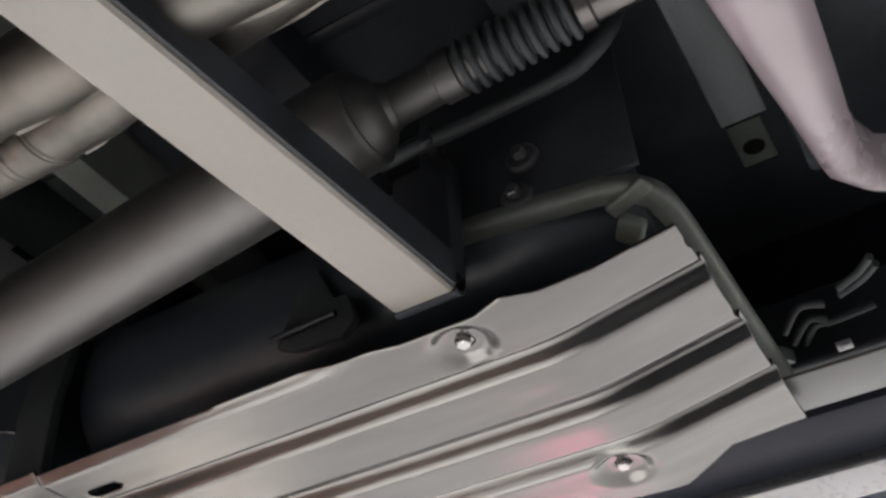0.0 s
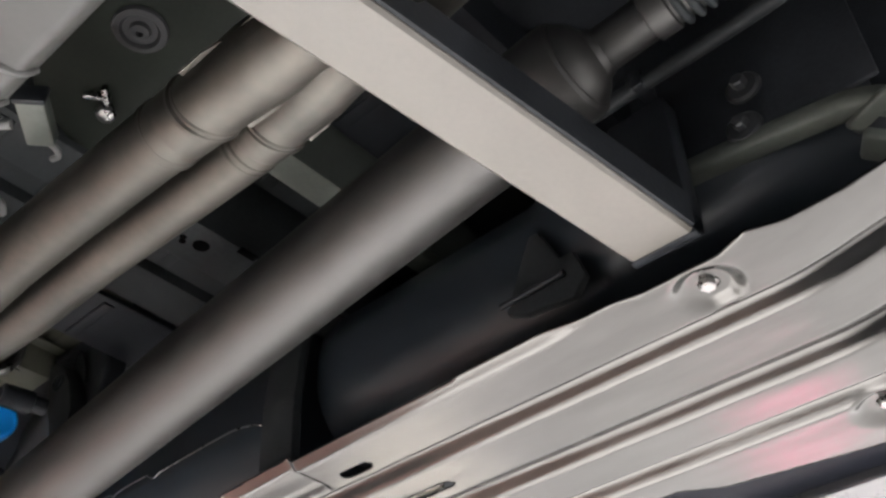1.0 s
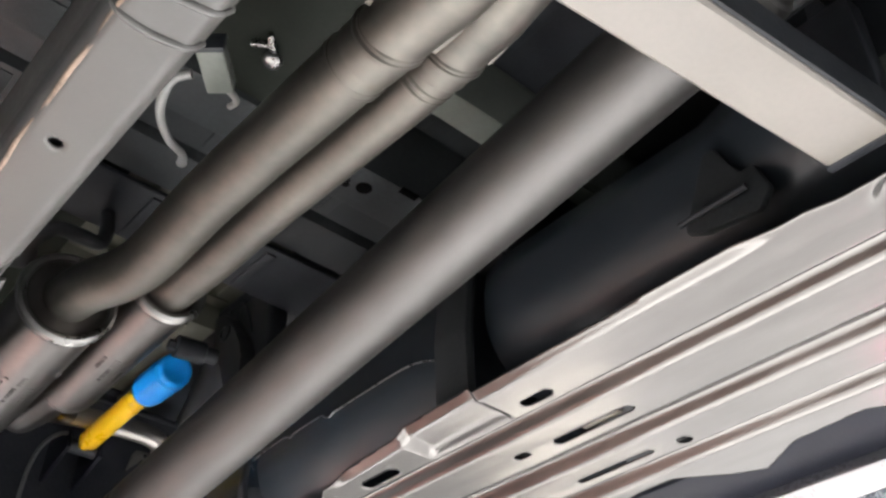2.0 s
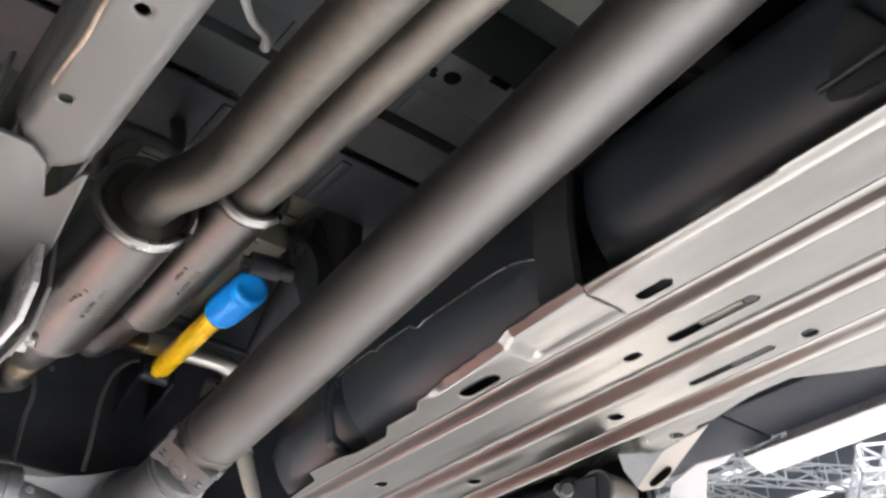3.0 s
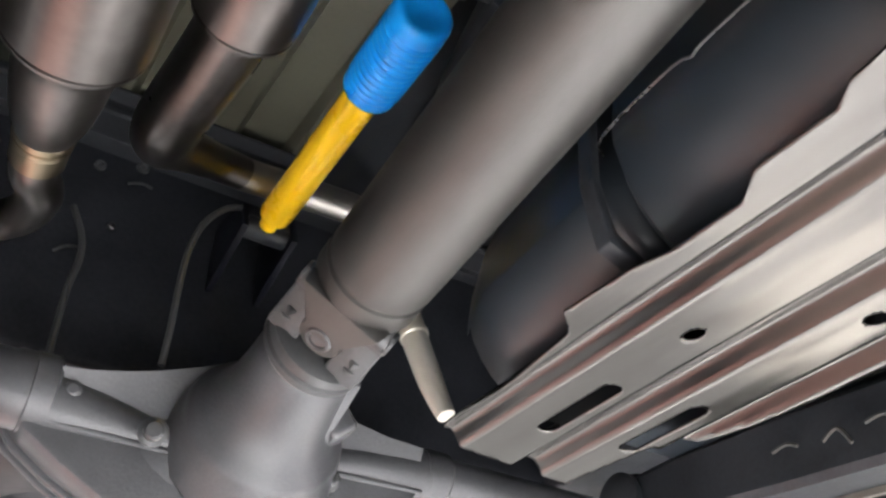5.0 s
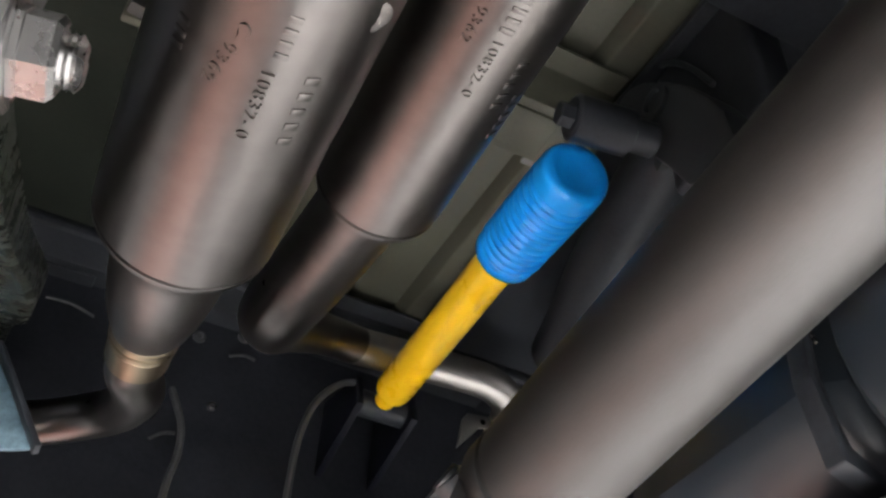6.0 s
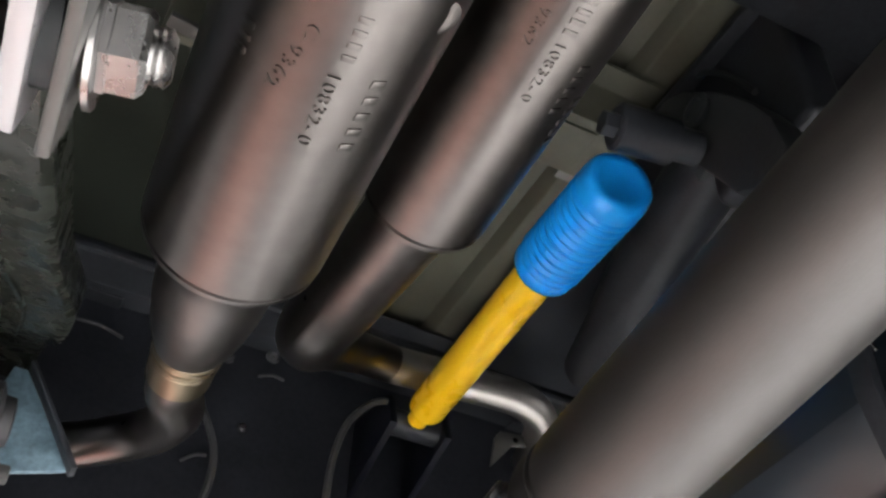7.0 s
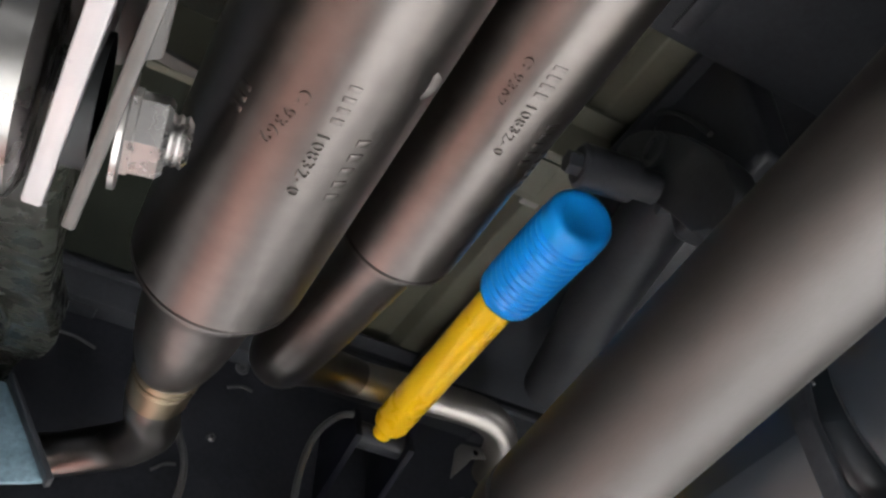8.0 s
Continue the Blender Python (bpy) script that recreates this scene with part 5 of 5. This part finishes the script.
spare = thing("spare_wheel", (0.68, 3.05, 1.72), "black spare wheel slung flat under the bed", "wheel")
part("tyre", lathe((0.68, 3.05, 1.60), (0.68, 3.05, 1.9), [(0.02, 0.22), (0.0, 0.30), (0.01, 0.36), (0.04, 0.40), (0.2, 0.40), (0.23, 0.36), (0.24, 0.30), (0.22, 0.22)], 60, False), RUBBER, spare)
part("hoist_tube", tube([(0.68, 3.05, 1.69), (0.68, 3.05, 2.04)], 0.02, 1, 16), BLACK, spare)
part("rim", lathe((0.68, 3.05, 1.66), (0.68, 3.05, 1.8), [(0, 0.225), (0.02, 0.20), (0.03, 0.06), (0.03, 0.0001)], 40, False), BLACK, spare)
hose = thing("breather_hose", (0.57, 2.3, 1.78), "thin black curved breather hose above the axle", "hose")
part("hose", tube([(0.553, 2.30, 1.60), (0.555, 2.30, 1.66), (0.555, 2.30, 1.716), (0.558, 2.30, 1.779), (0.572, 2.30, 1.834), (0.60, 2.30, 1.872), (0.627, 2.305, 1.886), (0.64, 2.33, 1.89)], 0.0045, 6, 12), IRON, hose)
hose2 = thing("breather_hose", (0.45, 2.36, 1.78), "thin black brake hose above the axle tube", "hose")
part("hose", tube([(0.424, 2.35, 1.60), (0.425, 2.36, 1.70), (0.43, 2.36, 1.75), (0.425, 2.36, 1.79), (0.405, 2.37, 1.84)], 0.0045, 6, 12), IRON, hose2)
shoe = thing("axle_shock_mount", (0.665, 2.32, 1.8), "black two-cheek axle bracket that holds the foot of the shock", "bracket")
for x in (0.628, 0.705):
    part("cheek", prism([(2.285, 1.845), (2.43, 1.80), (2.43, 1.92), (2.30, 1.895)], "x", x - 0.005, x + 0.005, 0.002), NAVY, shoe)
part("pale_tab", prism([(0.790, 1.852), (0.797, 1.900), (0.806, 1.912), (0.848, 1.916), (0.847, 1.899), (0.824, 1.894), (0.812, 1.878)], "y", 2.328, 2.333, 0.001), RAIL, shoe, "pale plated tab with a round hole")
part("tab_hole", lathe((0.829, 2.3275, 1.9035), (0.829, 2.329, 1.9035), [(0, 0.0045), (0.001, 0.0045)], 16), HOLE, shoe)
rod = thing("support_rod", (0.86, 2.15, 1.64), "bright pale steel rod beside the end of the skid plate", "rod")
part("rod", tube([(0.832, 2.19, 1.76), (0.843, 2.173, 1.69), (0.862, 2.147, 1.60), (0.876, 2.130, 1.548)], (0.017, 0.019, 0.017, 0.012), 5, 24), PALE, rod)
part("collar", lathe((0.845, 2.170, 1.68), (0.850, 2.163, 1.657), [(0, 0.017), (0.003, 0.0205), (0.010, 0.0205), (0.013, 0.017)], 28, False), PALE, rod)

# ---------------------------------------------------------------- far left side
gus = thing("wheel_arch_panel", (1.55, 1.55, 1.55), "white painted flap panel ahead of the wheel", "body panel")
part("panel", folded([[(1.408, 1.314, 1.543), (1.423, 1.413, 1.558), (1.462, 1.505, 1.559), (1.527, 1.580, 1.543)], [(1.420, 1.340, 1.541), (1.432, 1.396, 1.550), (1.500, 1.460, 1.532), (1.556, 1.578, 1.527)], [(1.425, 1.345, 1.540), (1.440, 1.400, 1.547), (1.510, 1.465, 1.529), (1.555, 1.516, 1.514)]], 0.003, (0, 0, 1)), WHITE, gus)
part("arm_bracket", prism([(1.40, 1.56), (1.50, 1.57), (1.53, 1.47), (1.48, 1.41), (1.42, 1.43)], "x", 1.292, 1.300, 0.002), BLACK, gus)

# ---------------------------------------------------------------- writing on the mufflers


def stamped(text, centre, axis_dir, radius, start, angle, size, parent):
    """Raised letters on a round case: they read along the axis, round the case at an angle from straight down."""
    cu = bpy.data.curves.new("stamp", "FONT")
    cu.body, cu.size, cu.extrude = text, size, 0.0009
    tmp = bpy.data.objects.new("stamp", cu)
    scene.collection.objects.link(tmp)
    me = bpy.data.meshes.new_from_object(tmp.evaluated_get(bpy.context.evaluated_depsgraph_get()))
    bpy.data.objects.remove(tmp)
    bm = bmesh.new()
    bm.from_mesh(me)
    bpy.data.meshes.remove(me)
    for v in bm.verts:
        v.co.x *= 1.3
    wrap(bm, centre, axis_dir, radius, start, angle)
    return part("stamped_letter", bm, EXHAUST, parent)


def wrap(bm, centre, axis_dir, radius, start, angle):
    side = axis_dir.cross(Vector((0, 0, 1))).normalized()
    down = -side.cross(axis_dir)
    for v in bm.verts:
        a = radians(angle) + v.co.y / radius
        r = radius + 0.0004 + v.co.z
        v.co = centre + axis_dir * (start + v.co.x) + side * (math.sin(a) * r) + down * (math.cos(a) * r)


def bars(count, pitch, height, centre, axis_dir, radius, start, angle, parent):
    """Unreadable writing: a row of plain raised bars."""
    for k in range(count):
        bm = block(k * pitch + 0.15 * pitch, k * pitch + 0.62 * pitch, 0, height, -0.0005, 0.0005, 0.0004)
        wrap(bm, centre, axis_dir, radius, start, angle)
        part("stamped_bar", bm, EXHAUST, parent)


def stamped_line(text, centre, axis_dir, radius, start, angle, size, parent, turn=0.0):
    for k, letter in enumerate(text):
        stamped(letter, centre, axis_dir, radius, start + k * 0.76 * size, angle + turn * k, size, parent)


o1 = Vector((0.297, 1.437, 1.661))
stamped_line("C-9362", o1, m1_d, 0.070, 0.168, -15, 0.0116, m1, -1.6)
stamped_line("10832-0", o1, m1_d, 0.070, 0.192, 2, 0.0112, m1)
bars(4, 0.0090, 0.0080, o1, m1_d, 0.070, 0.150, 4, m1)
bars(5, 0.0130, 0.0090, o1, m1_d, 0.070, 0.190, 23, m1)
bars(3, 0.0088, 0.009, o1, m1_d, 0.070, 0.19, -44, m1)
part("dimple", lathe((0.350, 1.584, 1.6155), (0.352, 1.584, 1.611), [(0, 0.012), (0.001, 0.012), (0.0018, 0.009), (0.001, 0.004)], 24), EXHAUST, m1)
o2 = Vector((0.423, 1.372, 1.707))
stamped_line("C-9362", o2, m2_d, 0.054, 0.190, -22, 0.0102, m2)
stamped_line("10832-0", o2, m2_d, 0.054, 0.222, -1, 0.0102, m2)
bars(4, 0.0085, 0.0095, o2, m2_d, 0.054, 0.185, -2, m2)
bars(5, 0.0098, 0.0085, o2, m2_d, 0.054, 0.236, 26, m2)
bars(5, 0.0102, 0.0095, o2, m2_d, 0.054, 0.27, 44, m2)
